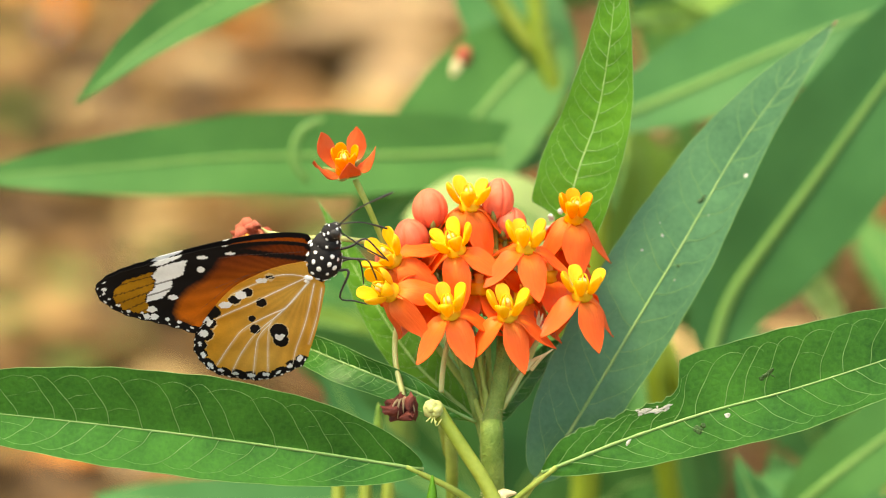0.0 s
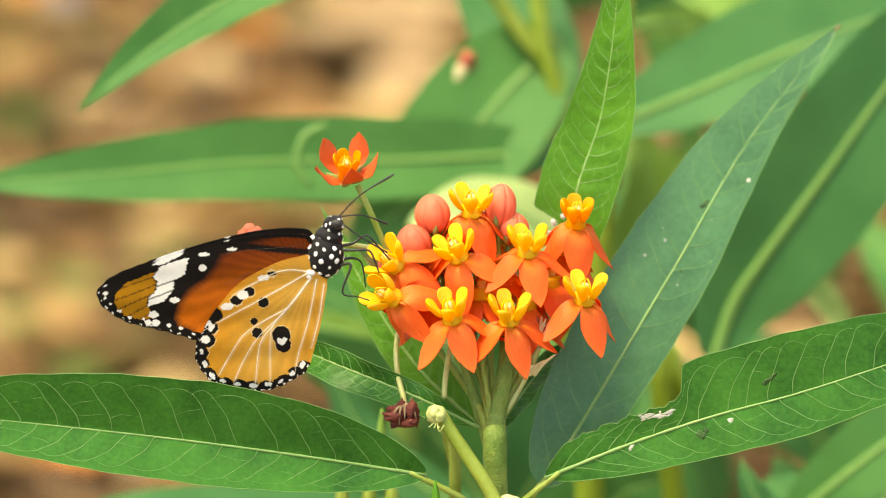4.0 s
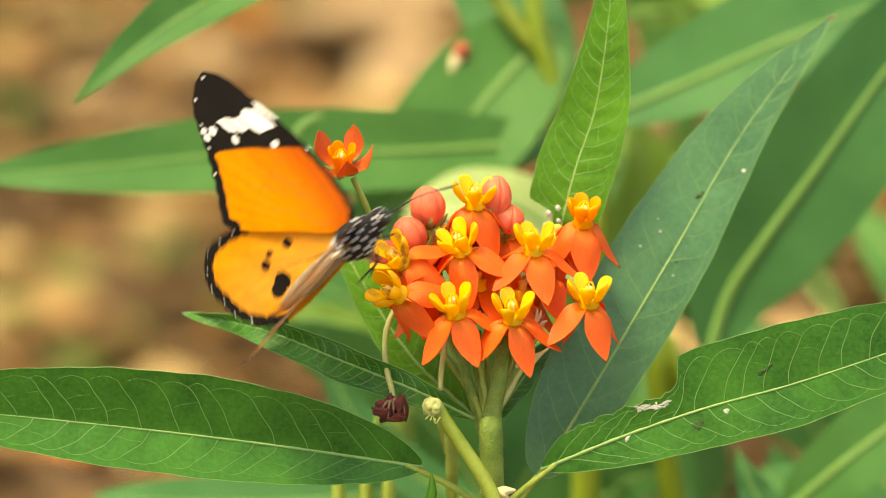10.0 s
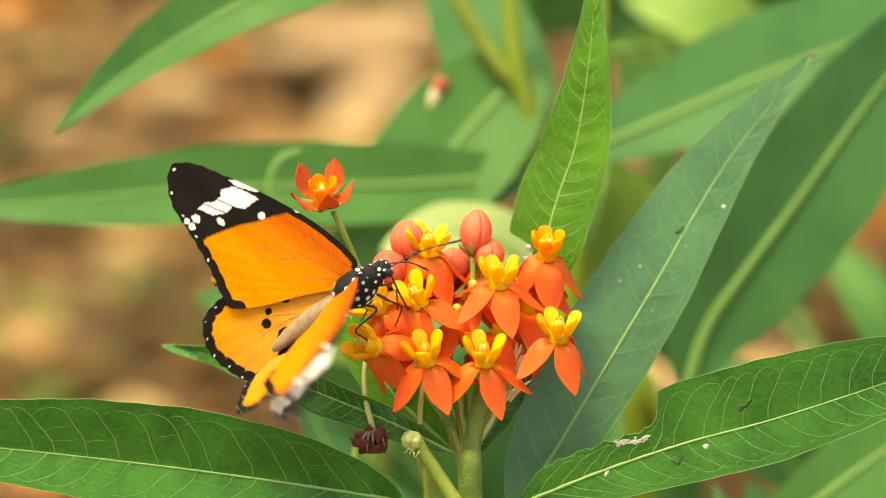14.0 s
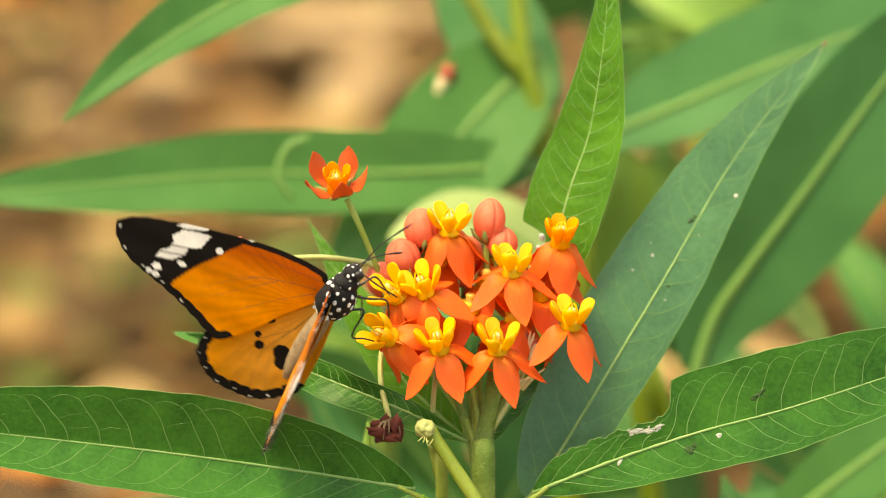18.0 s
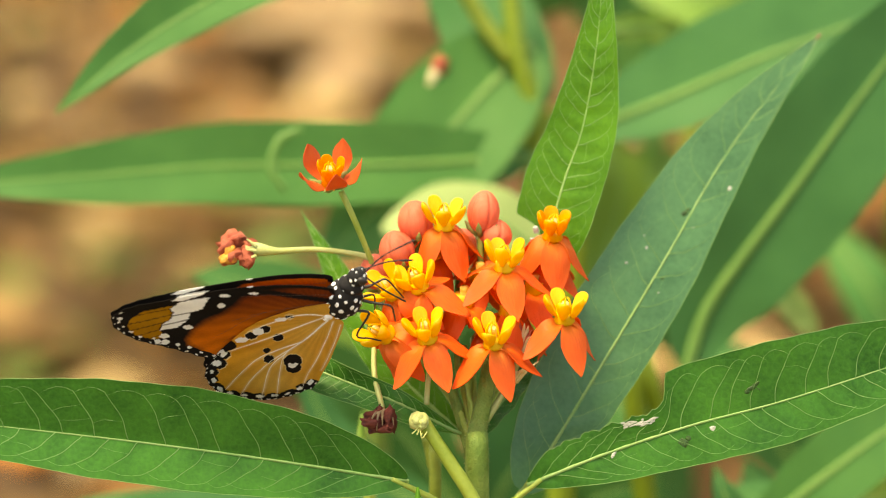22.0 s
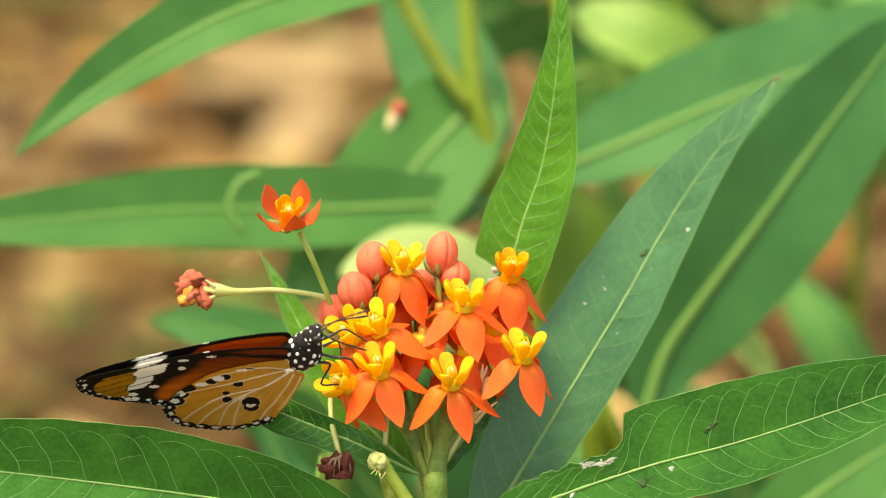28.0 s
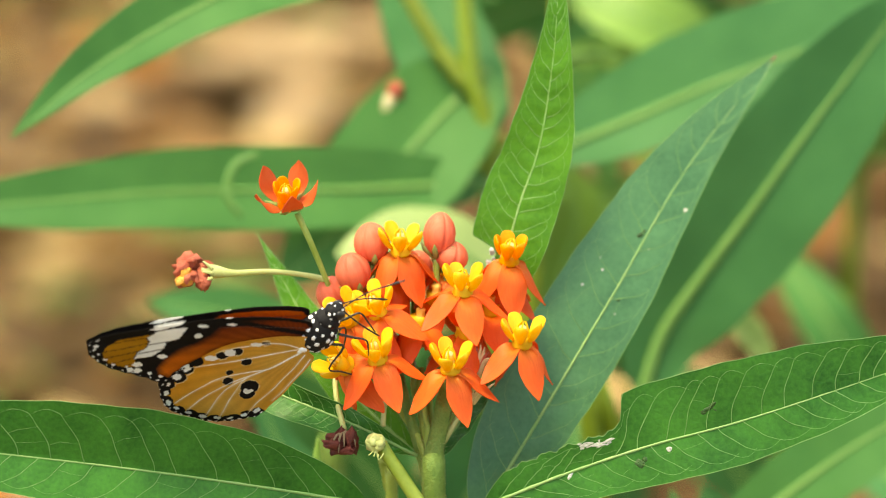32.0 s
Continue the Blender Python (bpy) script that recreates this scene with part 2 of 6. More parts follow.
def tube(bm, path, radii, sides=6):
    """A round rod along a path, in metres, closed at both ends."""
    rings, last = [], None
    for i, p in enumerate(path):
        way = (path[min(i + 1, len(path) - 1)] - path[max(i - 1, 0)]).normalized()
        across = (last or AWAY.cross(way))
        if across.length < 1e-6:
            across = RIGHT.cross(way)
        across = (across - way * across.dot(way)).normalized()
        last, over = across, way.cross(across)
        r = radii[i] if hasattr(radii, "__len__") else radii
        rings.append([bm.verts.new(p + (across * math.cos(2 * math.pi * j / sides) + over * math.sin(2 * math.pi * j / sides)) * r) for j in range(sides)])
    for a, b in zip(rings, rings[1:]):
        for j in range(sides):
            bm.faces.new((a[j], a[(j + 1) % sides], b[(j + 1) % sides], b[j]))
    bm.faces.new(rings[0][::-1])
    bm.faces.new(rings[-1])
    return bm


def rod(name, points, radii, material, parent, n=16, sides=8, label="", bumps=0.0):
    path = spline(points, n)
    if hasattr(radii, "__len__"):
        radii = list(np.interp(np.linspace(0, 1, n + 1), np.linspace(0, 1, len(radii)), radii))
    else:
        radii = [radii] * (n + 1)
    if bumps:
        radii = [r * (1 + random.uniform(-bumps, bumps)) for r in radii]
    return part(name, tube(bmesh.new(), path, radii, sides), material, parent, label)


def sheet(bm, grid, thick):
    """A closed, thin sheet over a grid of points (rows of columns), with a back side at the distance thick."""
    rows, cols = len(grid), len(grid[0])
    front, back = [], []
    for i in range(rows):
        f, b = [], []
        for j in range(cols):
            p = grid[i][j]
            du = grid[min(i + 1, rows - 1)][j] - grid[max(i - 1, 0)][j]
            dv = grid[i][min(j + 1, cols - 1)] - grid[i][max(j - 1, 0)]
            nrm = du.cross(dv)
            nrm = nrm.normalized() if nrm.length > 1e-14 else Vector((0, 0, 1))
            f.append(bm.verts.new(p))
            b.append(bm.verts.new(p - nrm * thick))
        front.append(f)
        back.append(b)
    for i in range(rows - 1):
        for j in range(cols - 1):
            bm.faces.new((front[i][j], front[i + 1][j], front[i + 1][j + 1], front[i][j + 1]))
            bm.faces.new((back[i][j], back[i][j + 1], back[i + 1][j + 1], back[i + 1][j]))
    for j in range(cols - 1):
        bm.faces.new((front[0][j], front[0][j + 1], back[0][j + 1], back[0][j]))
        bm.faces.new((front[-1][j + 1], front[-1][j], back[-1][j], back[-1][j + 1]))
    for i in range(rows - 1):
        bm.faces.new((front[i + 1][0], front[i][0], back[i][0], back[i + 1][0]))
        bm.faces.new((front[i][-1], front[i + 1][-1], back[i + 1][-1], back[i][-1]))
    rim = [pair for line in (front, back) for pair in (*zip(line[0], line[0][1:]), *zip(line[-1], line[-1][1:]), *((a[0], b[0]) for a, b in zip(line, line[1:])), *((a[-1], b[-1]) for a, b in zip(line, line[1:])))]
    for a, b in rim:
        bm.edges.get((a, b)).smooth = False
    return bm


def lump(bm, centre, radii, turn=None, rough=0.0, seed=0.0, u=10, v=7, shape=None):
    """A rounded lump with half axes radii, in metres."""
    turn = turn or Matrix.Identity(3)
    rows = []
    for i in range(v + 1):
        ang = math.pi * i / v
        row = []
        for j in range(u):
            b = 2 * math.pi * j / u
            d = Vector((math.sin(ang) * math.cos(b), math.sin(ang) * math.sin(b), math.cos(ang)))
            r = 1.0 + (rough * noise.noise(d * 2.3 + Vector((seed, seed * 0.7, 1.3))) if rough else 0.0)
            if shape:
                r *= shape(ang, b)
            row.append(bm.verts.new(centre + turn @ Vector((d.x * radii[0], d.y * radii[1], d.z * radii[2])) * r) if 0 < i < v or j == 0 else None)
        rows.append(row)
    for j in range(u):
        k = (j + 1) % u
        bm.faces.new((rows[0][0], rows[1][j], rows[1][k]))
        bm.faces.new((rows[-1][0], rows[-2][k], rows[-2][j]))
        for i in range(1, v - 1):
            bm.faces.new((rows[i][j], rows[i + 1][j], rows[i + 1][k], rows[i][k]))
    return bm


def leaf(parent, points, half, p=0.75, q=0.95, tilt=0.0, fold=0.15, wave=0.3, bites=(), material=None, rib=None, veins=18, rib_width=0.38, rows=150, cols=24, label="", other=None, thick=0.06, name="leaf", curl=0.0, seed=0.0, petiole=()):
    """A lance-shaped blade along a midrib from base to tip. half: its half width in millimetres, other: that of the second side; bites: (side, from, to, millimetres left) along it."""
    other = other or half
    line = even(spline([at(*c) for c in points], 160), 80)
    top = (p / (p + q)) ** p * (q / (p + q)) ** q
    scale = 1.0 + points[len(points) // 2][2] / 1000.0 / REACH

    def on(s, v):
        u = min(max(s, 0.0), 1.0) * 80
        k = min(int(u), 79)
        mid = line[k].lerp(line[k + 1], u - k)
        way = (line[min(k + 2, 80)] - line[max(k - 1, 0)]).normalized()
        flat = AWAY.cross(way).normalized()
        lean = radians(tilt + curl * s)
        across = flat * math.cos(lean) + AWAY * math.sin(lean)
        up = across.cross(way)
        if up.dot(AWAY) > 0:
            up = -up
        h = (half if v < 0 else other) / 1000.0 * scale * (max(s, 0.0) ** p * max(1 - s, 0.0) ** q) / top
        for side, a, b, left in bites:
            if a < s < b and v * side > 0:
                rise = min(1.0, max(0.0, (s - b + 0.035) / 0.035)) ** 2
                h = min(h, left / 1000.0 * (1 + 0.06 * math.sin(s * 140) + 0.04 * math.sin(s * 330)) * (1 - rise) + h * rise)
        h *= 1 + 0.009 * math.sin(s * 37 + seed) + 0.006 * math.sin(s * 83 + 2 * seed)
        ripple = wave / 1000.0 * scale * math.sin(s * 24 + (1.5 if v > 0 else 0) + seed) * abs(v) ** 1.5
        dome = 0.1 / 1000.0 * math.sin(s * veins * 2 * math.pi - 4 * abs(v)) * (1 - abs(v)) * (abs(v) > 0.02) * (half > 3) * (1 if veins else 0)
        return mid + across * (h * v) + up * (abs(v) * h * fold + ripple + dome), up

    bm = bmesh.new()
    grid = []
    for i in range(rows + 1):
        s = 0.004 + 0.992 * i / rows
        grid.append([on(s, -1 + 2 * j / cols)[0] for j in range(cols + 1)])
    blade = part(name, sheet(bm, grid, -thick / 1000.0), material or LEAF, parent, label)
    path = [on(i / 40, 0) for i in range(41)]
    part("midrib", tube(bmesh.new(), [a - b * 0.00008 for a, b in path], [rib_width / 1000 * scale * (1.0 - 0.86 * i / 40) for i in range(41)], 6), rib or RIB, blade)
    if petiole:
        w = rib_width * 1.5 / 1000 * scale
        part("petiole", tube(bmesh.new(), spline([at(*c) for c in petiole] + [on(0.03, 0)[0]], 12), [w * (1.25 - 0.4 * i / 12) for i in range(13)], 8), STALK if rib is None else rib, blade)
    if veins:
        bm = bmesh.new()
        run_length = sum((line[k + 1] - line[k]).length for k in range(80))
        slant = 0.52 * max(half, other) / 1000.0 * scale / run_length
        for side in (-1, 1):
            starts = [0.03 + 0.9 * (i + (0.4 if side > 0 else 0) + random.uniform(-0.2, 0.2)) / veins for i in range(veins)]
            lines = []
            for i, s0 in enumerate(starts):
                lean, wobble = slant * random.uniform(0.85, 1.2) * (1 - 0.35 * s0), random.uniform(0, 6)
                spots_on = [(s0 + lean * (0.55 * g + 0.55 * g * g) + 0.0016 * math.sin(9 * g + wobble), side * 0.78 * g) for g in (k / 10 for k in range(11))]
                lines.append(spots_on)
                hop = (starts[i + 1] - s0) if i + 1 < veins else 0.02
                spots_on = spots_on + [(spots_on[-1][0] + hop * g, side * (0.78 + 0.1 * math.sin(math.pi * g) - 0.06 * g)) for g in (0.25, 0.5, 0.75, 1.0)]
                run = [a for a, c in (on(s, v) for s, v in spots_on if s < 0.985)]
                if len(run) > 3:
                    tube(bm, run, [0.08 / 1000 * (1.1 - 0.062 * k) for k in range(len(run))], 4)
            for one, two in zip(lines, lines[1:]):
                for k in (4, 7):
                    if random.random() < 0.7:
                        continue
                    a, c = one[k], two[max(1, k - 1 - (k > 5))]
                    mid = ((a[0] + c[0]) / 2 + random.uniform(-0.2, 0.2) * (c[0] - a[0]), (a[1] + c[1]) / 2 + side * random.uniform(-0.03, 0.05))
                    if c[0] < 0.98:
                        tube(bm, [p + q * 0.000005 for p, q in (on(*a), on((a[0] + mid[0]) / 2, a[1] * 0.45 + mid[1] * 0.55), on(*mid), on(*c))], [0.03 / 1000] * 4, 3)
        part("venation", bm, VEIN, blade, kind="stuff")
        bm = bmesh.new()
        for side in (-1, 1):
            tube(bm, [on(0.01 + 0.985 * i / 150, side)[0] for i in range(151)], 0.00006, 4)
        part("margin", bm, VEIN, blade, "thin pale leaf margin")
    return blade


# ---- ground ----
bm = bmesh.new()
grid = []
STRIP = [-40, -15, -6, -3, -1.5] + [-1 + 0.05 * i for i in range(41)] + [1.5, 3, 6, 15, 40]
DEPTH = [-40, -10, -3, -1, 0] + [0.3 + 0.06 * i for i in range(45)] + [3.4, 4.5, 7, 14, 40, 90]
for y in DEPTH:
    grid.append([Vector((x, y, 0.02 * noise.noise(Vector((x * 4, y * 4, 0))) + 0.008 * noise.noise(Vector((x * 19, y * 19, 3))))) for x in STRIP])
for row in grid:
    row[:] = [bm.verts.new(p) for p in row]
for a, b in zip(grid, grid[1:]):
    for j in range(len(a) - 1):
        bm.faces.new((a[j], a[j + 1], b[j + 1], b[j]))
mesh = bpy.data.meshes.new("ground")
bm.to_mesh(mesh)
bm.free()
mesh.materials.append(SOIL)
mesh.shade_smooth()
tagged(new("ground", mesh), "warm brown garden soil with leaf litter", "ground", kind="structure")


def ground_spot(x, y):
    """The place on the soil that lies behind a point of the flower's plane."""
    way = (at(x, y) - EYE).normalized()
    return EYE + way * (-EYE.z / way.z)


def fallen_leaf(x, y, length, width, turn, material, label):
    spot = ground_spot(x, y)
    bm = bmesh.new()
    grid = []
    for i in range(9):
        s = i / 8
        h = width * (math.sin(math.pi * (0.06 + 0.88 * s)) ** 0.8) / 2
        grid.append([Vector(((s - 0.5) * length, h * v, 0.012 + 0.25 * width * abs(v) ** 2 + 0.12 * length * (s - 0.5) ** 2)) for v in (-1, -0.5, 0, 0.5, 1)])
    sheet(bm, grid, 0.0008)
    bmesh.ops.rotate(bm, verts=bm.verts, cent=(0, 0, 0), matrix=Matrix.Rotation(radians(turn), 3, "Z"))
    ob = thing("fallen_leaf", (spot.x, spot.y, 0.0), label, "fallen leaf", "leaf litter")
    part("blade", bm, material, ob, local=True)
    bm = bmesh.new()
    tube(bm, [Matrix.Rotation(radians(turn), 3, "Z") @ Vector(((s - 0.5) * length, 0, 0.0128 + 0.12 * length * (s - 0.5) ** 2)) for s in (-0.2, 0.1, 0.3, 0.5, 0.7, 0.9)], [0.0012, 0.001, 0.0009, 0.0008, 0.0006, 0.0003], 5)
    part("midrib", bm, LITTER, ob, local=True)
    return ob


bm = bmesh.new()
rng = random.Random(11)
for k in range(9000):
    if k < 7000:
        x, y = rng.gauss(0, 0.7), rng.gauss(1.7, 0.75)
    else:
        a, r = rng.uniform(0, 2 * math.pi), 3.5 * math.sqrt(rng.uniform(0, 1))
        x, y = r * math.cos(a), 1.4 + r * math.sin(a)
    size, slim, a = rng.uniform(0.02, 0.07), rng.uniform(0.35, 0.8), rng.uniform(0, 2 * math.pi)
    tip = Vector((math.cos(a), math.sin(a), rng.uniform(-0.15, 0.35))) * size
    over = Vector((-math.sin(a), math.cos(a), rng.uniform(-0.3, 0.3))) * size * slim * 0.5
    low = Vector((x, y, 0.012 + 0.02 * noise.noise(Vector((x * 4, y * 4, 0)))))
    ring = [bm.verts.new(low + tip * u + over * v + Vector((0, 0, 0.15 * size * v * v))) for u, v in ((-0.5, 0), (-0.25, 0.8), (0.1, 1), (0.5, 0), (0.1, -1), (-0.25, -0.8))]
    spine = bm.verts.new(low + Vector((0, 0, -0.1 * size)))
    for j in range(6):
        bm.faces.new((ring[j], ring[(j + 1) % 6], spine))
mesh = bpy.data.meshes.new("leaf_litter")
bm.to_mesh(mesh)
bm.free()
mesh.materials.append(LITTER_MIX)
tagged(new("leaf_litter", mesh), "dry brown and tan leaf litter on soil", "leaf litter", kind="stuff")
# the large pale ones, as at (-14, 34), are added to imitate sunlit soil
for spec in ((-52, -41, 0.05, 0.03, 70, LITTER_PALE, "pale leaf shape for dry leaves and sunlit soil"), (-5, 38, 0.10, 0.05, 160, LITTER_PALE, "pale leaf shape for dry leaves and sunlit soil"), (-72, 43, 0.05, 0.03, 30, LITTER_ORANGE, "fallen orange leaf on the soil"), (-45, 27, 0.07, 0.03, 0, LITTER_PALE, "pale leaf shape for dry leaves and sunlit soil"), (-14, 34, 0.10, 0.05, 10, LITTER_PALE, "pale leaf shape for dry leaves and sunlit soil"), (-8, 26, 0.08, 0.04, 60, LITTER_PALE, "pale leaf shape for dry leaves and sunlit soil"), (-66, -41, 0.04, 0.025, 20, LITTER_ORANGE, "fallen orange leaf on the soil"), (-40, 36, 0.06, 0.03, 140, LITTER_ORANGE, "fallen orange leaf on the soil"), (66, -6, 0.045, 0.012, -35, LITTER_PALE, "pale leaf shape for dry leaves and sunlit soil"), (65, -33, 0.03, 0.02, 15, LITTER_PALE, "pale leaf shape for dry leaves and sunlit soil")):
    fallen_leaf(*spec)

# ---- flowering plant ----
foot = at(8.9, -44.0)
plant = thing("milkweed_plant", (foot.x, foot.y, 0.0), "green milkweed with a head of orange and yellow flowers", "plant")
rod("stem", [at(9.2, -26.0, 1), at(8.7, -31.0), at(8.6, -37), foot, Vector((foot.x + 0.004, foot.y, 0.3)), Vector((foot.x, foot.y, 0.0))], [0.0011, 0.0019, 0.0020, 0.0020, 0.0032, 0.0045], STEM, plant, 40, 12, bumps=0.03)
bm = bmesh.new()
rng = random.Random(17)
for k in range(420):
    u, a = rng.uniform(0, 1), rng.uniform(0, 2 * math.pi)
    spot = at(8.7, -27.5, 1).lerp(at(8.7, -44.0), u) + (RIGHT * math.cos(a) + AWAY * math.sin(a)) * 0.0018
    tip = spot + (RIGHT * math.cos(a) + AWAY * math.sin(a) + UP * rng.uniform(-0.6, 0.9)) * rng.uniform(0.0003, 0.0007)
    tube(bm, [spot, tip], [0.00004, 0.00001], 3)
part("stem_down", bm, CREAM, plant, "fine pale down on the stem", kind="stuff")
leaf(plant, [(-3.4, -39.0, -2), (-26, -35.5, -6), (-50, -32.3, -9), (-78, -29.2, -11), (-108, -26.4, -11)], 7.2, p=0.62, q=0.88, tilt=-8, fold=0.26, wave=0.2, veins=17, other=11.4, label="broad dark green lance-shaped leaf", seed=0.4, petiole=[(8.2, -47.5, 1), (2.5, -43, 0)])
BITTEN = leaf(plant, [(17.5, -39.6, -2), (32, -33.8, -5), (47, -28.8, -7), (62, -24.8, -8), (80, -19.0, -8), (106, -10, -6)], 11.2, p=0.7, q=0.85, tilt=6, fold=0.1, wave=0.25, veins=19, other=7.4, bites=((-1, 0.0, 0.315, 4.6),), label="dark green leaf with a bite out of its edge", seed=1.7, petiole=[(9.5, -48, 2), (13.0, -44.2, 0)])
# its blue tint is painted sky sheen
BLUE_LEAF = leaf(plant, [(16.5, -41.0, 6), (22, -33.0, 9), (40, -3.2, 16), (54, 20.5, 24), (69.6, 40.3, 32)], 10.6, p=0.5, q=0.95, tilt=8, fold=0.02, wave=0.12, veins=16, other=6.9, material=LEAF_SKY_TINT, label="lance-shaped leaf tinted blue-green for sky sheen, with white specks", seed=2.2, petiole=[(11, -48, 4), (13.5, -45, 5)])
leaf(plant, [(20.1, -3, 12), (21.4, 4, 11), (24.0, 14, 10), (27.4, 24, 9), (29.6, 37.4, 7), (30.6, 49, 6), (31.0, 64, 5)], 6.9, p=0.5, q=1.6, tilt=-10, fold=0.08, wave=0.2, veins=20, rib_width=0.27, other=7.1, bites=((-1, 0.0, 0.15, 1.8),), material=LEAF_LIGHT, label="fresh green upright leaf with a nibbled base", seed=3.1, petiole=[(8.6, -31, 5), (15, -16, 9)])
leaf(plant, [(5.8, -30.6, 0), (-3, -26.2, -2), (-10, -23.2, -1), (-18, -20.0, 2), (-32, -14.4, 9), (-46.0, -11.4, 15)], 3.4, p=0.7, q=0.9, tilt=-8, fold=0.35, wave=0.8, veins=24, other=2.9, material=LEAF, label="narrow folded green leaf", seed=4.0)
leaf(plant, [(5.5, -30.0, 14), (-5, -20, 17), (-13, -8, 20), (-18.5, 2, 22), (-22.4, 9.0, 24)], 3.9, p=0.75, q=1.35, tilt=10, fold=0.15, wave=0.2, veins=14, other=4.3, material=LEAF_LIGHT, label="narrow green leaf behind the flowers", seed=5.0)
leaf(plant, [(8.6, -31.5, 8), (12.5, -26, 10), (17, -20, 13), (21, -15.5, 15)], 2.6, tilt=-30, fold=0.2, veins=10, label="small dark green leaf under the flowers", seed=6.0)

bm = bmesh.new()
lump(bm, at(69.3, 39.9, 31.7), (0.00025, 0.0003, 0.0008), Matrix.Rotation(radians(40), 3, "Y"), rough=0.6, seed=5)
part("dry_tip", bm, BODY_TAN, plant, "dry brown leaf tip")
# stalks under the flower head
rod("stalk", [at(8.4, -35, 1), at(8.8, -30, 1), at(10.0, -24, 0), at(10.8, -18, 0), at(10.6, -11, 2)], [0.0016, 0.00165, 0.0015, 0.0014, 0.0012], STEM, plant, 20, 10, bumps=0.03)
rod("stalk", [at(8.0, -36, 2), at(6.8, -31, 2), at(4.6, -24, 3), at(2.6, -16, 5), at(2.4, -10, 6)], [0.0012, 0.0012, 0.001, 0.0009, 0.0008], STEM, plant, 10, 7)
rod("stub_stalk", [at(11.5, -50, -8), at(7.8, -42, -8), at(4.0, -36, -8), at(0.4, -30.6, -8), at(-1.0, -28.6, -8)], [0.0014, 0.0013, 0.00125, 0.0012, 0.0014], STEM_OLIVE, plant, 14, 9, "broken olive flower stalk")
bm = bmesh.new()
for k in range(11):
    a = k * 2.4
    lump(bm, at(-1.6 + 1.1 * math.cos(a) * (k / 10), -28.2 + 1.0 * math.sin(a) * (k / 10), -9.3 + 0.4 * math.sin(k)), (0.0008, 0.0008, 0.0008), rough=0.5, seed=k, u=7, v=5)
lump(bm, at(-1.7, -28.4, -8.2), (0.0019, 0.0017, 0.0017), rough=0.4, seed=3)
part("stub_cap", bm, STALK_PALE, plant, "ragged pale cream stalk end")
for k in range(4):
    a = -2.2 + 0.8 * k
    rod("stub_hair", [at(-1.6, -29.2, -9), at(-2.2 + math.cos(a), -30.4 - 0.3 * k, -10), at(-3.0 + 0.9 * k, -30.2 + 0.3 * math.sin(a), -10)], 0.00011, STALK_PALE, plant, 6, 4)

for x, y, w, r in ((1.5, -17, 6, 0.5), (6.6, -20, 2, 0.5), (5.2, -19, 6, 0.55), (8.0, -18.5, 7, 0.5), (12.2, -20, 3, 0.5), (13.6, -21, 6, 0.45), (7.2, -24, 1, 0.45)):
    rod("flower_stalk", [at(8.5, -34, 1), at(0.3 * x + 5.9, -28.5, 1), at(0.7 * x + 2.6, 0.5 * y - 13, w), at(x, y, w), at(x, y + 5, w + 2)], [r / 700, r / 800, r / 1000, r / 1000, r / 1100], STALK, plant, 10, 6)
rod("flower_stalk", [at(-0.3, -25.4, -2), at(-0.1, -22, -1), at(0.5, -18, 2), at(1.5, -14, 4)], 0.00048, STALK_PALE, plant, 10, 6, "cream flower stalk")
rod("bract", [at(-2.5, -46, -7), at(-1.9, -43.5, -7), at(-1.9, -40, -7)], [0.001, 0.0009, 0.0002], LEAF_LIGHT, plant, 8, 6)
rod("bract", [at(11.5, -45.5, -6), at(10.5, -43.5, -7), at(13.0, -43.2, -7)], [0.0006, 0.0012, 0.0002], CREAM, plant, 8, 6, "cream dry petal")
rod("side_shoot", [at(0.6, -31, 20), at(1.2, -36, 20), at(1.6, -46, 22), Vector((at(1.6, -46, 22).x, at(1.6, -46, 22).y, 0.3))], [0.0016, 0.0012, 0.0011, 0.0012], STEM_OLIVE, plant, 14, 8)


def flakes(name, blade, spots_at, material, label):
    """Thin ragged flakes that lie on a blade: millimetres aside and up, half length and width, slant in degrees."""
    skin = BVHTree.FromPolygons([v.co + WHERE[blade] for v in blade.data.vertices], [f.vertices for f in blade.data.polygons])
    bm = bmesh.new()
    for k, (x, y, rx, ry, slant) in enumerate(spots_at):
        way = (at(x, y) - EYE).normalized()
        place, normal, _, _ = skin.ray_cast(EYE, way)
        if place is None:
            continue
        if normal.dot(way) > 0:
            normal = -normal
        over = (RIGHT - normal * RIGHT.dot(normal)).normalized()
        turn = Matrix((over, normal.cross(over), normal)).transposed() @ Matrix.Rotation(radians(slant), 3, "Z")
        lump(bm, place, (rx / 1000, ry / 1000, 0.00006), turn, rough=0.9, seed=k * 1.7 + x, u=9, v=5)
    return part(name, bm, material, plant, label, kind="stuff")


rng = random.Random(8)
flakes("bite_crust", BITTEN, [(34.4 + 5.6 * u + rng.uniform(-0.2, 0.2), -28.9 + 1.0 * u + rng.uniform(-0.55, 0.35), rng.uniform(0.2, 0.75), rng.uniform(0.1, 0.24), rng.uniform(0, 25)) for u in (i / 33 for i in range(34))], DROPPING, "dry whitish scar along the bitten edge")
flakes("leaf_speck", BITTEN, [(32.7, -34.3, 0.35, 0.6, -20), (33.0, -33.7, 0.3, 0.4, 10), (50.3, -29.4, 0.6, 0.45, 0), (40.2, -24.6, 0.25, 0.2, 0)], DROPPING, "white specks on a leaf")
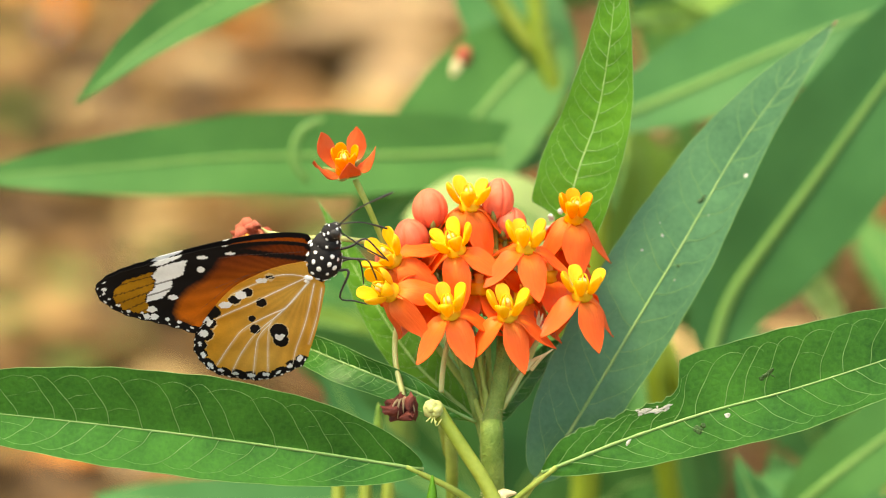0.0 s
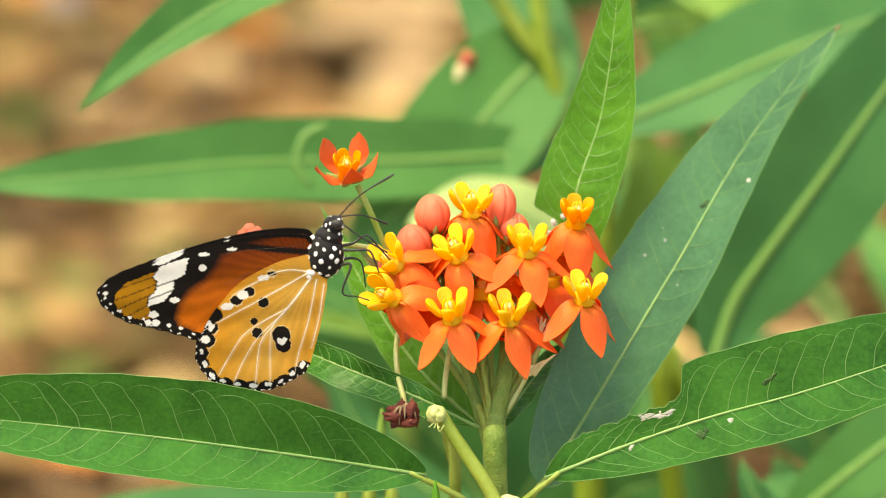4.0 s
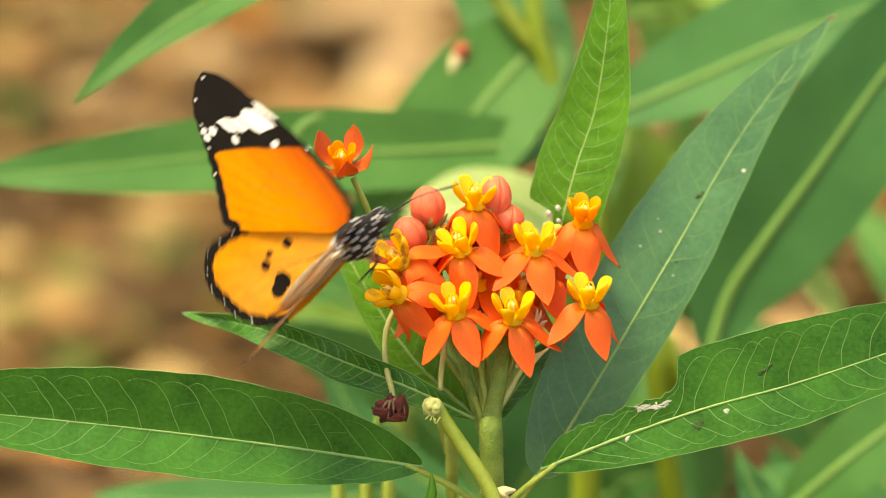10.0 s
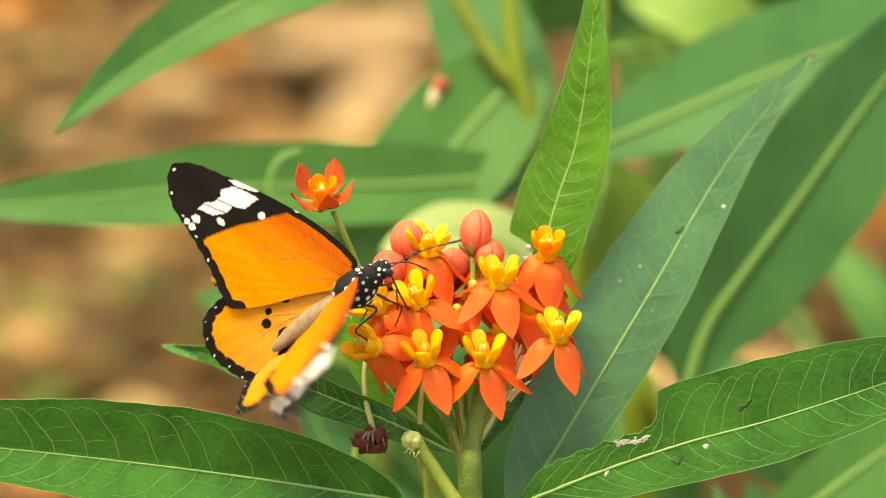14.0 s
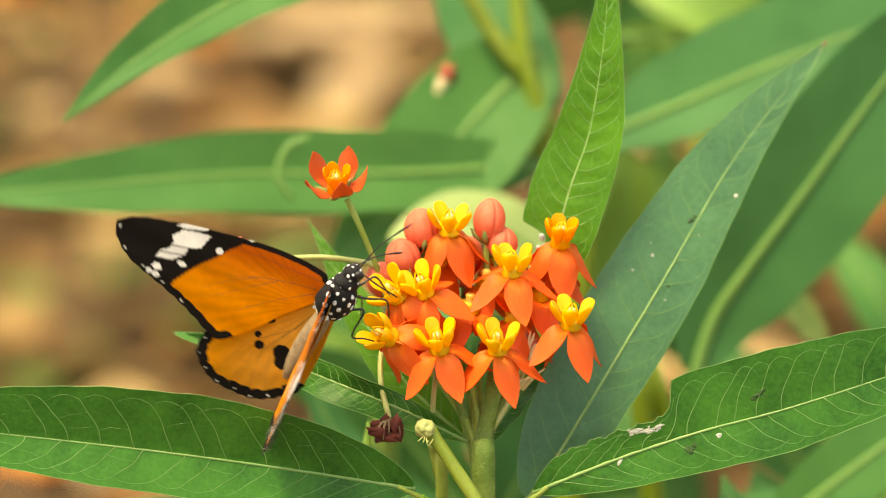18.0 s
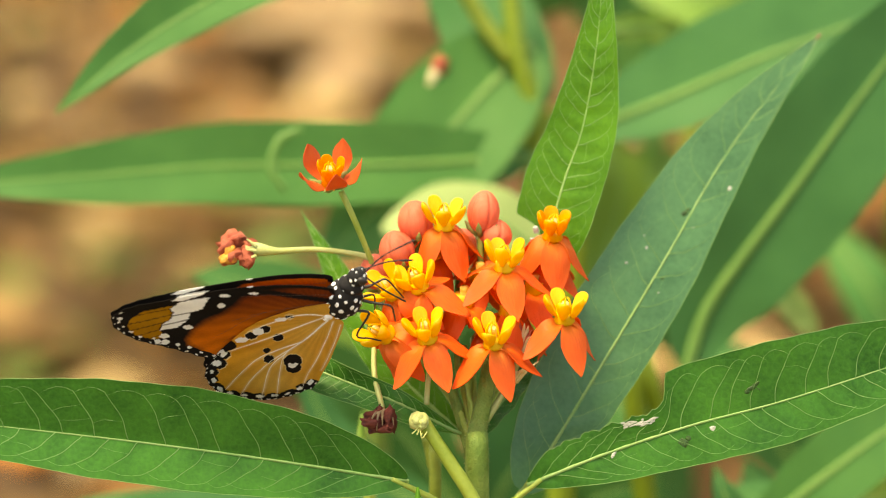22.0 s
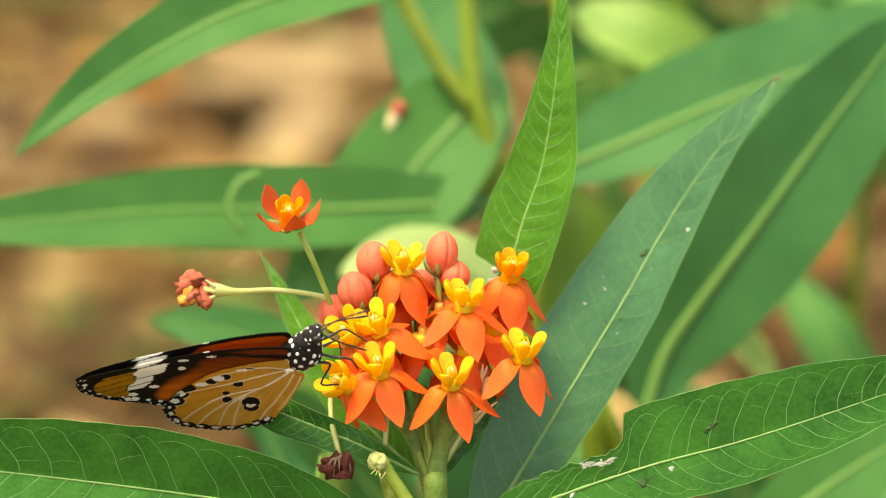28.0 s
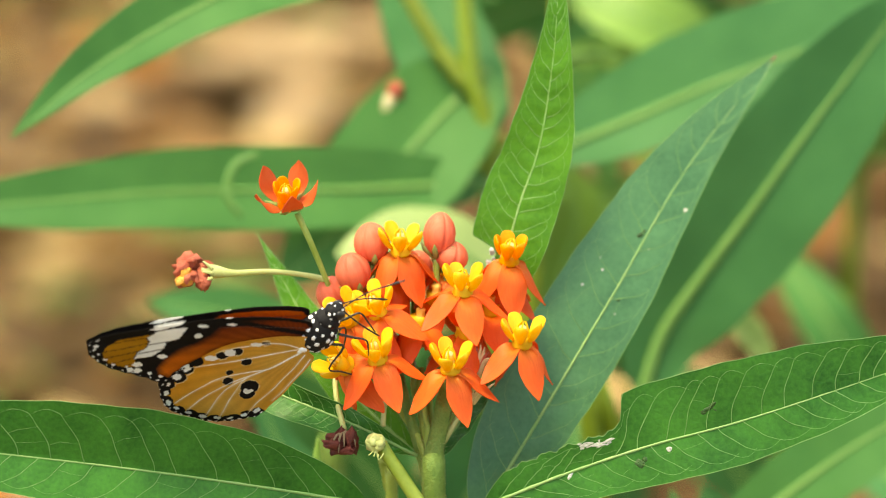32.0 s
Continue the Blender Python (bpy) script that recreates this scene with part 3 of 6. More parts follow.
flakes("leaf_speck", BLUE_LEAF, [(35.2, -0.2, 0.3, 0.3, 0), (38.8, 2.4, 0.3, 0.25, 0), (53.6, 13.0, 0.45, 0.3, 40), (38.4, 4.6, 0.15, 0.15, 0), (41.0, -5.5, 0.2, 0.15, 0), (30.0, -20.0, 0.2, 0.15, 0), (47.0, 6.0, 0.15, 0.15, 0)], DROPPING, "white specks on a leaf")
flakes("leaf_bruise", BITTEN, [(57.1, -22.3, 1.2, 0.35, 25), (57.9, -21.6, 0.8, 0.3, 35), (56.4, -23.0, 0.5, 0.3, 10), (58.4, -22.4, 0.7, 0.12, -30), (45.3, -31.8, 1.0, 0.8, 0), (46.0, -31.2, 0.6, 0.5, 0)], BLEMISH, "dark green bruises on a leaf")
flakes("leaf_bruise", BLUE_LEAF, [(45.5, 8.6, 0.6, 0.4, 20), (46.2, 9.2, 0.5, 0.3, 40), (41.6, -3.0, 0.4, 0.3, 0)], BLEMISH, "dark green bruises on a leaf")
bm = bmesh.new()
for k in range(26):
    x, y = (19.3 + random.uniform(-1.3, 1.6), 6.3 - 1.0 * k / 3 + random.uniform(-0.8, 0.8)) if k < 12 else (23.4 + random.uniform(-0.9, 0.9), -1.8 + random.uniform(-1.8, 1.8)) if k < 20 else (19.5 + random.uniform(-1, 1), -7.5 + random.uniform(-1.5, 1.5))
    lump(bm, at(x, y, 8 + random.uniform(0, 3)), (random.uniform(0.0002, 0.0006),) * 3, rough=0.4, seed=k, u=7, v=5)
part("froth", bm, SPITTLE, plant, "silvery froth between leaf and flowers", kind="stuff")


def stand(centre, axis, spin=0.0):
    """A pose at centre with the z axis along axis, turned about it."""
    return Matrix.Translation(centre) @ axis.to_track_quat("Z", "Y").to_matrix().to_4x4() @ Matrix.Rotation(radians(spin), 4, "Z")


def petal_mesh(name, length, width, reach, bend, material, base_tint, tip_tint):
    """A pointed petal in the xz plane, leaving the axis at radius 1 mm; reach and bend: its angle from the axis at base and tip."""
    bm, grid, tints = bmesh.new(), [], []
    x, z = 0.9, 0.0
    n = 12
    for i in range(n + 1):
        s = i / n
        h = width / 2 * float(np.interp(s, (0, 0.12, 0.32, 0.52, 0.74, 0.9, 1), (0.44, 0.6, 0.9, 1.0, 0.76, 0.38, 0.04)))
        ang = radians(reach + (bend - reach) * min(1.0, s * 2.4) - 16 * max(0.0, s - 0.6) / 0.4)
        cup = 0.42 - 0.6 * max(0.0, s - 0.5)
        row = []
        for j in range(9):
            v = -1 + j / 4
            lift = cup * h * (v * v) - 0.16 * math.exp(-(v / 0.16) ** 2) * (1 - 0.7 * s) + 0.05 * math.sin(7 * s + 4 * v)
            row.append(Vector((x + lift * math.cos(ang), h * v, z + lift * math.sin(ang) - 0.1 * math.sin(s * 9) * v)) / 1000)
            k = max(0.0, 1 - s / 0.42) ** 1.4 * (1 - 0.3 * abs(v))
            tints += [[a * k + c * (1 - k) for a, c in zip(base_tint, tip_tint)] + [1.0]] * 2
        grid.append(row)
        x += length / n * math.sin(ang)
        z += length / n * math.cos(ang)
    sheet(bm, grid, 0.00016)
    mesh = bpy.data.meshes.new(name)
    bm.to_mesh(mesh)
    bm.free()
    mesh.attributes.new("paint", "FLOAT_COLOR", "POINT").data.foreach_set("color", np.array(tints).ravel())
    mesh.materials.append(material)
    mesh.shade_smooth()
    return mesh


def hood_mesh(name, length, width, thick, lean, material):
    """A plump spoon-shaped hood with a rounded tip, hollow towards the axis."""
    bm = bmesh.new()
    lump(bm, Vector(), (0.5 * thick / 1000, 0.5 * width / 1000, 0.5 * length / 1000), u=16, v=13, shape=lambda a, b: 1 + 0.08 * math.sin(2 * a) ** 2)
    for vert in bm.verts:
        s = min(1.0, max(0.0, vert.co.z / (length / 1000) + 0.5))
        vert.co.y *= 0.5 + 0.62 * min(1.0, s * 1.5)
        side = abs(vert.co.y) / (0.5 * width / 1000)
        if vert.co.x < 0:
            vert.co.x *= 0.25
        vert.co.x -= 0.28 * thick / 1000 * side * side
        ang = radians(lean * (1 - 0.25 * max(0.0, s - 0.3)))
        run = length / 1000 * s
        out = vert.co.x
        vert.co = Vector((0.0012 + run * math.sin(ang) + out * math.cos(ang), vert.co.y, 0.0010 + run * math.cos(ang) - out * math.sin(ang)))
    mesh = bpy.data.meshes.new(name)
    bm.to_mesh(mesh)
    bm.free()
    mesh.materials.append(material)
    mesh.shade_smooth()
    return mesh


RUST, GOLD, SCARLET = (1.0, 0.183, 0.036), (1.0, 0.38, 0.045), (0.78, 0.19, 0.06)
PETAL_DOWN = petal_mesh("petal", 9.6, 5.2, 106, 160, PETAL, GOLD, RUST)
PETAL_WIDE = petal_mesh("petal_spread", 9.4, 5.0, 102, 150, PETAL, GOLD, RUST)
PETAL_OPEN = petal_mesh("petal_open", 9.2, 4.8, 98, 136, PETAL, GOLD, RUST)
PETAL_CUP = petal_mesh("petal_cupped", 8.6, 4.4, 68, 27, PETAL, SCARLET, SCARLET)
HOOD_TALL = hood_mesh("hood", 4.5, 2.4, 1.5, 38, HOOD)
HOOD_AMBER = hood_mesh("hood_amber", 4.0, 2.4, 1.4, 33, HOOD_ORANGE)
HOOD_CUP = hood_mesh("hood_young", 4.4, 2.2, 1.1, 24, HOOD_ORANGE)


def horn_mesh():
    bm = bmesh.new()
    tube(bm, [Vector(c) / 1000 for c in ((1.3, 0, 1.6), (1.1, 0, 3.2), (0.7, 0, 4.3), (0.2, 0, 4.7))], [0.00022, 0.0002, 0.00016, 0.00008], 5)
    mesh = bpy.data.meshes.new("horn")
    bm.to_mesh(mesh)
    bm.free()
    mesh.materials.append(HOOD)
    mesh.shade_smooth()
    return mesh


HORN = horn_mesh()


def floret(centre, axis, spin, petals, hoods, scale=1.0, label="", sag=0.0):
    """A milkweed flower with its crown up along axis: five petals, five hoods with horns, and the column between them."""
    bm = bmesh.new()
    tube(bm, [Vector((0, 0, z / 1000)) for z in (-1.4, -0.8, 0, 0.8, 1.4)], [0.0007, 0.0012, 0.0016, 0.0016, 0.0013], 10)
    tube(bm, [Vector((0, 0, z / 1000)) for z in (1.2, 1.9, 2.6, 3.2, 3.5)], [0.0012, 0.0008, 0.0008, 0.0009, 0.0005], 10)
    ob = part("floret", bm, CENTRE, plant, label or "orange milkweed floret with a yellow crown", local=True)
    ob.matrix_basis = Matrix.Translation(-WHERE[plant]) @ stand(centre, axis, spin)
    bm = bmesh.new()
    tube(bm, [Vector((0, 0, z / 1000)) for z in (-0.2, 0.3, 1.0, 1.9)], [0.0017, 0.0019, 0.0016, 0.0018], 14)
    part("collar", bm, HOOD if hoods in (HOOD_TALL, None) else HOOD_ORANGE, ob, "yellow collar under the crown", local=True)
    if hoods is not None:
        bm = bmesh.new()
        lump(bm, Vector((0, 0, 0.0034)), (0.0008, 0.0008, 0.0004), u=10, v=6, shape=lambda a, b: 1 + 0.12 * math.cos(5 * b))
        part("stigma_head", bm, STIGMA, ob, "cream centre of the crown", local=True)
    for k in range(5):
        child = new("petal", petals[(k + int(spin)) % len(petals)])
        child.parent = ob
        child.matrix_basis = pose(0, 0, -0.0002, 0, sag * math.sin(k * 2.1) + random.uniform(-7, 7), 72 * k + random.uniform(-6, 6)) @ Matrix.Diagonal((scale, scale * random.uniform(0.92, 1.06), scale * random.uniform(0.94, 1.06), 1))
        if hoods is None:
            continue
        child = new("hood", hoods)
        child.parent = ob
        child.matrix_basis = pose(0, 0, 0, random.uniform(-5, 5), random.uniform(-8, 8), 72 * k + 36 + random.uniform(-5, 5)) @ Matrix.Diagonal((scale, scale, scale * random.uniform(0.94, 1.05), 1))
        child = new("horn", HORN)
        child.parent = ob
        child.matrix_basis = pose(0, 0, 0, 0, 0, 72 * k + 36)
    return ob


FLORETS = {}
for key, x, y, w, ax, spin, kind in (
    ("F1", 4.6, 7.2, 1, (0.0, 1.0, -0.4), 10, "d"),
    ("F2", 2.4, -0.6, -3, (-0.35, 0.9, -0.5), 30, "o"),
    ("F3", 14.6, -0.2, -4, (0.0, 1.0, -0.45), 0, "o"),
    ("F4", 23.2, 5.0, 2, (0.1, 1.0, -0.45), 15, "d"),
    ("F5", 24.6, -8.6, -5, (0.05, 1.0, -0.5), 54, "w"),
    ("F6", 11.4, -12.2, -8, (-0.05, 1.0, -0.5), 20, "w"),
    ("F7", 1.4, -11.8, -8, (-0.2, 0.95, -0.55), 50, "w"),
    ("F8", -8.6, -2.2, -3, (-0.62, 0.6, -0.55), 10, "w"),
    ("F9", -9.0, -7.8, -6, (-0.75, 0.35, -0.65), 40, "w"),
):
    FLORETS[key] = floret(at(x, y, w), facing(*ax), spin, {"d": (PETAL_DOWN, PETAL_WIDE, PETAL_DOWN), "w": (PETAL_WIDE, PETAL_DOWN, PETAL_OPEN), "o": (PETAL_OPEN, PETAL_WIDE, PETAL_OPEN)}[kind], HOOD_AMBER if key == "F4" else HOOD_TALL, 1.05, sag=6)
for x, y, w, spin in ((9.0, -3.4, 4, 10), (18.6, -5.4, 4, 40), (-2.6, -8.0, 3, 25), (6.2, -7.6, 1, 62), (14.2, -9.4, 2, 30), (20.4, 0.4, 6, 15), (0.6, 0.8, 5, 48), (11.5, 1.6, 6, 70)):
    floret(at(x, y, w), facing(0.05, 1.0, -0.35), spin, (PETAL_WIDE, PETAL_OPEN, PETAL_DOWN), None, 1.0, "orange floret half hidden in the flower head", sag=6)
top_flower = floret(at(-17.2, 13.8, 0), facing(-0.12, 1, -0.9), 8, (PETAL_CUP,), HOOD_CUP, 0.95, "half-open orange-red floret on a tall stalk")
bm = bmesh.new()
for k in range(5):
    a = radians(72 * k + 40)
    tube(bm, [Vector((0.6 * math.cos(a), 0.6 * math.sin(a), -0.8)) / 1000, Vector((2.2 * math.cos(a), 2.2 * math.sin(a), 0.1)) / 1000, Vector((3.9 * math.cos(a), 3.9 * math.sin(a), 1.2)) / 1000], [0.0006, 0.0006, 0.00012], 6)
part("calyx", bm, CALYX, top_flower, local=True)
rod("flower_stalk", [at(-15.5, 12.3, 0.5), at(-13.2, 7.4, 1), at(-10.5, 1.0, 3), at(-6, -10, 8), at(4, -24, 8), at(8, -31, 4)], [0.0006, 0.00055, 0.0005, 0.00055, 0.0007, 0.0008], STALK, plant, 26, 7)


def bud(x, y, w, rx, ry, ax, label="round coral-red flower bud"):
    centre, axis = at(x, y, w), facing(*ax)
    bm = bmesh.new()
    lump(bm, Vector(), (rx / 1000, rx / 1000, ry / 1000), u=60, v=18, shape=lambda a, b: 1.0 - 0.07 * math.exp(-((b * 5 / (2 * math.pi)) % 1 - 0.5) ** 2 / 0.004) * (0.3 + math.sin(a)) * 1.5 + 0.05 * max(0, math.cos(a)) ** 6)
    ob = part("bud", bm, BUD, plant, label, local=True)
    ob.matrix_basis = Matrix.Translation(-WHERE[plant]) @ stand(centre, axis, random.uniform(0, 72))
    bm = bmesh.new()
    for k in range(5):
        a = radians(72 * k)
        tube(bm, [Vector((0.5 * math.cos(a), 0.5 * math.sin(a), -ry - 0.3)) / 1000, Vector((0.75 * rx * math.cos(a), 0.75 * rx * math.sin(a), -0.75 * ry)) / 1000, Vector((1.08 * rx * math.cos(a), 1.08 * rx * math.sin(a), -0.45 * ry)) / 1000], [0.0005, 0.0006, 0.0001], 5)
    part("calyx", bm, CALYX, ob, local=True)
    low = centre - axis * (ry / 1000)
    rod("flower_stalk", [low, low - axis * 0.005 + facing(0, -1, 0.2) * 0.004, at(5, -14, 9), at(8.3, -29, 5)], [0.0006, 0.0005, 0.0005, 0.0006], STALK, plant, 14, 6)
    return ob


for spec in (
    (-2.3, 7.1, 3, 3.2, 3.5, (-0.1, 1, -0.2)),
    (-5.6, 1.9, 2, 3.2, 3.4, (-0.3, 1, -0.25)),
    (9.7, 8.6, 3, 2.9, 3.8, (0.1, 1, -0.1)),
    (11.8, 4.7, 4, 3.1, 2.7, (0.25, 1, -0.2)),
    (-9.0, -2.0, 6, 3.1, 3.2, (-0.5, 1, -0.2)),
    (-0.6, -0.6, 7, 3.0, 3.2, (-0.1, 1, -0.2)),
    (5.8, 2.6, 8, 2.9, 3.1, (0.1, 1, -0.1)),
):
    bud(*spec)

# withered flowers
wl = at(-33.6, 1.9, 2)
bm = bmesh.new()
for k in range(7):
    lump(bm, wl + facing(math.cos(k * 2.2), math.sin(k * 1.7), 0.3 * math.cos(k)) * 0.002, (0.0015, 0.0012, 0.0021), Euler((k, k * 1.3, k * 0.7)).to_matrix(), 0.9, k, 9, 7)
part("withered_flower", bm, WITHERED_PINK, plant, "withered pink and yellow flower on a cream stalk")
bm = bmesh.new()
for k in range(6):
    lump(bm, wl + (RIGHT * (-1.7 + 0.5 * math.sin(k * 3)) + UP * (-1.2 + 0.7 * math.cos(k * 2.1)) - AWAY * 1.2) / 1000, (0.0009, 0.0008, 0.0014), Euler((k, k * 2, k)).to_matrix(), 0.8, k + 20, 8, 6)
part("withered_hood", bm, WITHERED_GOLD, plant, "dry yellow flower remains")
rod("flower_stalk", [wl + (RIGHT * 1.2 + UP * 0.4) / 1000, at(-30.0, 2.0, 2), at(-26.5, 1.7, 2), at(-20, 2.0, 3), at(-13, 1.2, 4), at(-9, 0.0, 5)], [0.0012, 0.0013, 0.0006, 0.0005, 0.0005, 0.0007], STALK_PALE, plant, 22, 7, "cream flower stalk")
for k in range(3):
    rod("sepal", [at(-30.5, 2.4 - 0.8 * k, 1), at(-31.3, 3.1 - 1.3 * k, 0.6), at(-32.2, 3.8 - 1.9 * k, 0.4)], [0.0004, 0.0003, 0.0001], STALK_PALE, plant, 6, 5)
hang = at(-7.0, -26.0, -4)
wilt = thing("wilted_flower", hang, "dark maroon wilted flower hanging on a cream stalk", "flower")
bm = bmesh.new()
for k in range(8):
    a = k * 2.4
    lump(bm, hang + (RIGHT * (1.7 * math.cos(a)) + UP * (-2.4 + 1.3 * math.sin(a)) + AWAY * math.cos(k)) / 1000, (0.001, 0.0009, 0.0019), Euler((k, 1.1 * k, 0.6 * k)).to_matrix(), 1.0, k + 40, 9, 7)
part("petals", bm, WITHERED, wilt)
bm = bmesh.new()
for k in range(5):
    tube(bm, spline([hang, hang + (RIGHT * (-1.6 + 0.8 * k) + UP * -1.3 - AWAY * 1.2) / 1000, hang + (RIGHT * (-2.0 + 1.0 * k) + UP * (-3.0 - (k % 2)) - AWAY * 1.0) / 1000], 5), [0.0002, 0.0003, 0.00025, 0.0002, 0.00015, 0.0001], 5)
part("dry_hood", bm, BODY_TAN, wilt, "pale dry flower remains")
rod("flower_stalk", [hang, at(-8.4, -20, -1), at(-8.2, -14, 1), at(-6, -9, 4)], 0.0005, STALK_PALE, wilt, 12, 6)

for k in range(8):
    a = radians(20 + 20 * k)
    rod("dry_sepal", [at(16.6, -16.5, 0), at(16.6 + 1.1 * math.cos(a), -14.2 + 0.6 * math.sin(a), -1 + 0.2 * k), at(16.6 + 2.2 * math.cos(a), -14.5 + 3.6 * math.sin(a), -2 + 0.3 * k)], [0.0005, 0.0006, 0.0001], WITHERED_PINK if k % 3 == 1 else CREAM, plant, 7, 6, "pinkish cream dry sepal")
rod("flower_stalk", [at(16.6, -16.0, 0), at(14.5, -21, 1), at(10.5, -28, 1)], [0.0006, 0.0005, 0.0006], STALK_PALE, plant, 10, 6)
for k in range(4):
    rod("dry_sepal", [at(13.2 + 0.8 * k, -21.4, -1), at(14.0 + 1.1 * k, -20.2 + 0.3 * k, -2), at(15.0 + 1.5 * k, -20.4 + 0.9 * k, -2)], [0.0004, 0.0004, 0.0001], CREAM, plant, 6, 5)

# a small fly rests on the narrow leaf
fly_at = at(-32.1, -13.2, 4)
gnat = thing("fly", fly_at, "tiny black fly resting on a green leaf", "insect")
bm = bmesh.new()
lump(bm, fly_at, (0.0011, 0.0006, 0.0006), rough=0.2, seed=2)
lump(bm, fly_at + RIGHT * 0.0012 + UP * 0.0001, (0.0005, 0.0005, 0.0005))
part("body", bm, BODY_BLACK, gnat)
for k in range(3):
    rod("leg", [fly_at + RIGHT * (0.0006 * (k - 1)), fly_at + RIGHT * (0.0010 * (k - 1)) + UP * 0.0006 - AWAY * 0.0006, fly_at + RIGHT * (0.0013 * (k - 1)) - UP * 0.0008 - AWAY * 0.0008], 0.00008, LEG_BLACK, gnat, 6, 4)

# ---- plants behind ----
def back_stem(owner, points, low, radii, material=None):
    rod("stem", [at(*c) for c in points] + [low], radii, material or STEM_DARK, owner, 24, 8)


base = Vector((0.055, 0.19, 0.0))
back = thing("milkweed_plant", base, "out-of-focus green milkweed behind the flowers", "plant", "plants behind")
back_stem(back, [(15, 62, 150), (16.2, 46, 150), (17.4, 36, 150), (20.5, 24, 152), (20, 0, 158), (22, -30, 165)], base, [0.0017, 0.0019, 0.0021, 0.0022, 0.0024, 0.0026, 0.004])
rod("side_stem", [at(16.5, 35, 151), at(12.5, 40, 150), at(9, 45.5, 149), at(1, 60, 146)], [0.002, 0.0019, 0.0018, 0.0016], STEM_OLIVE, back, 14, 8)
FAR = dict(veins=0, rows=30, cols=8, rib_width=0.9, thick=0.4)
leaf(back, [(20, 18, 150), (-5, 16.6, 138), (-35, 16.3, 128), (-60, 14.4, 122), (-85, 12.6, 119)], 7.6, p=0.5, q=0.75, tilt=12, other=7.8, fold=0.22, material=LEAF_BACK, rib=RIB_BACK, label="long horizontal green leaf, out of focus", **FAR)
leaf(back, [(20, 38, 155), (10, 28, 150), (-2, 14, 145), (-17, 0, 140)], 12.0, p=0.5, q=0.75, tilt=10, fold=0.2, material=LEAF_BACK, rib=RIB_BACK, **FAR)
leaf(back, [(21, 26, 156), (14, 38, 160), (8, 50, 165), (2, 64, 168)], 9.0, p=0.5, q=0.75, tilt=10, material=LEAF_DEEP, rib=RIB_BACK, **FAR)
leaf(back, [(28, 22, 150), (45, 29, 145), (66, 38, 140), (100, 50, 135)], 11.0, p=0.55, q=0.55, tilt=-15, other=8.0, material=LEAF_DEEP, rib=RIB_BACK, **FAR)
# sunlight on this leaf is put into its pale colour
leaf(back, [(29, -10, 134), (18, 3.5, 132), (6, 8.6, 130), (-7, 5, 128)], 6.4, p=0.5, q=0.6, tilt=30, material=LEAF_PALE, rib=RIB_BACK, label="leaf coloured pale as if sunlit, behind the flowers", **FAR)
leaf(back, [(32, 40, 190), (42, 41, 192), (52, 38, 195)], 2.4, p=0.4, q=0.5, tilt=10, material=LEAF_LIME, rib=RIB_BACK, **FAR)
leaf(back, [(30, -20, 180), (33, 0, 178), (36, 12, 175), (34, 22, 172)], 6.0, p=0.5, q=0.6, tilt=20, material=LEAF_LIME, rib=RIB_BACK, **FAR)
rod("flower_stalk", [at(-0.8, 25.5, 150), at(1.0, 29.5, 150), at(2.8, 33.2, 150)], [0.0009, 0.0012, 0.0016], CREAM, back, 8, 7)
bm = bmesh.new()
lump(bm, at(3.6, 34.2, 150), (0.0019, 0.0018, 0.0022), rough=0.5, seed=7)
part("bud", bm, WITHERED_PINK, back, "red bud, out of focus")
rod("withered_stalk", [at(-21.0, 23.0, 118), at(-25, 21, 118), at(-26.5, 16, 118), at(-24, 12, 118)], [0.0005, 0.0008, 0.0008, 0.0006], RIB_BACK, back, 12, 6, "pale curled dry stalk")

base = Vector((0.02, 0.10, 0.0))
tall = thing("milkweed_plant", base, "tall green milkweed with a leaf hanging across the corner", "plant", "plants behind")
back_stem(tall, [(0, 100, 100), (14, 80, 100), (30.5, 57, 105), (31, 35, 106), (29, 12, 112), (26, -20, 120)], base, [0.0014, 0.0016, 0.0018, 0.002, 0.0022, 0.003, 0.004])
leaf(tall, [(24, 64, 101), (-8, 57, 95), (-26, 51.5, 91), (-39, 45.0, 88), (-53, 36, 84), (-65, 25.6, 80)], 6.0, p=0.5, q=0.85, tilt=5, other=8.4, fold=0.3, material=LEAF_BACK, rib=RIB_BACK, label="fresh green leaf, out of focus", **FAR)

base = Vector((0.11, 0.14, 0.0))
side = thing("milkweed_plant", base, "broad-leaved green milkweed, out of focus", "plant", "plants behind")
back_stem(side, [(48, -16, 125), (46.2, -22, 126), (44, -30, 128), (40, -42, 132)], base, [0.0012, 0.0016, 0.002, 0.0025, 0.004], STEM_DARK)
leaf(side, [(47, -20, 125), (50.6, -9, 123), (57, 0.5, 120), (67, 14, 116), (77, 28, 113), (95, 52, 110)], 12.0, p=0.6, q=0.6, tilt=10, other=12.0, material=LEAF_DEEP, rib=RIB_BACK, label="broad blue-green leaf, out of focus", **{**FAR, "rib_width": 1.4})
leaf(side, [(60, -48, 118), (72, -38, 114), (86, -28, 112), (104, -18, 110)], 7.0, p=0.5, q=0.6, tilt=-10, material=LEAF_BACK, rib=RIB_BACK, **FAR)
leaf(side, [(62, -60, 100), (58, -50, 98), (54, -42, 96), (52, -36.5, 95)], 4.5, p=0.4, q=0.9, tilt=10, material=LEAF_DEEP, rib=RIB_BACK, **FAR)
leaf(side, [(66, -60, 150), (63, -48, 149), (58, -36, 147)], 5.5, p=0.5, q=0.8, tilt=10, material=LEAF_DEEP, rib=RIB_BACK, **FAR)
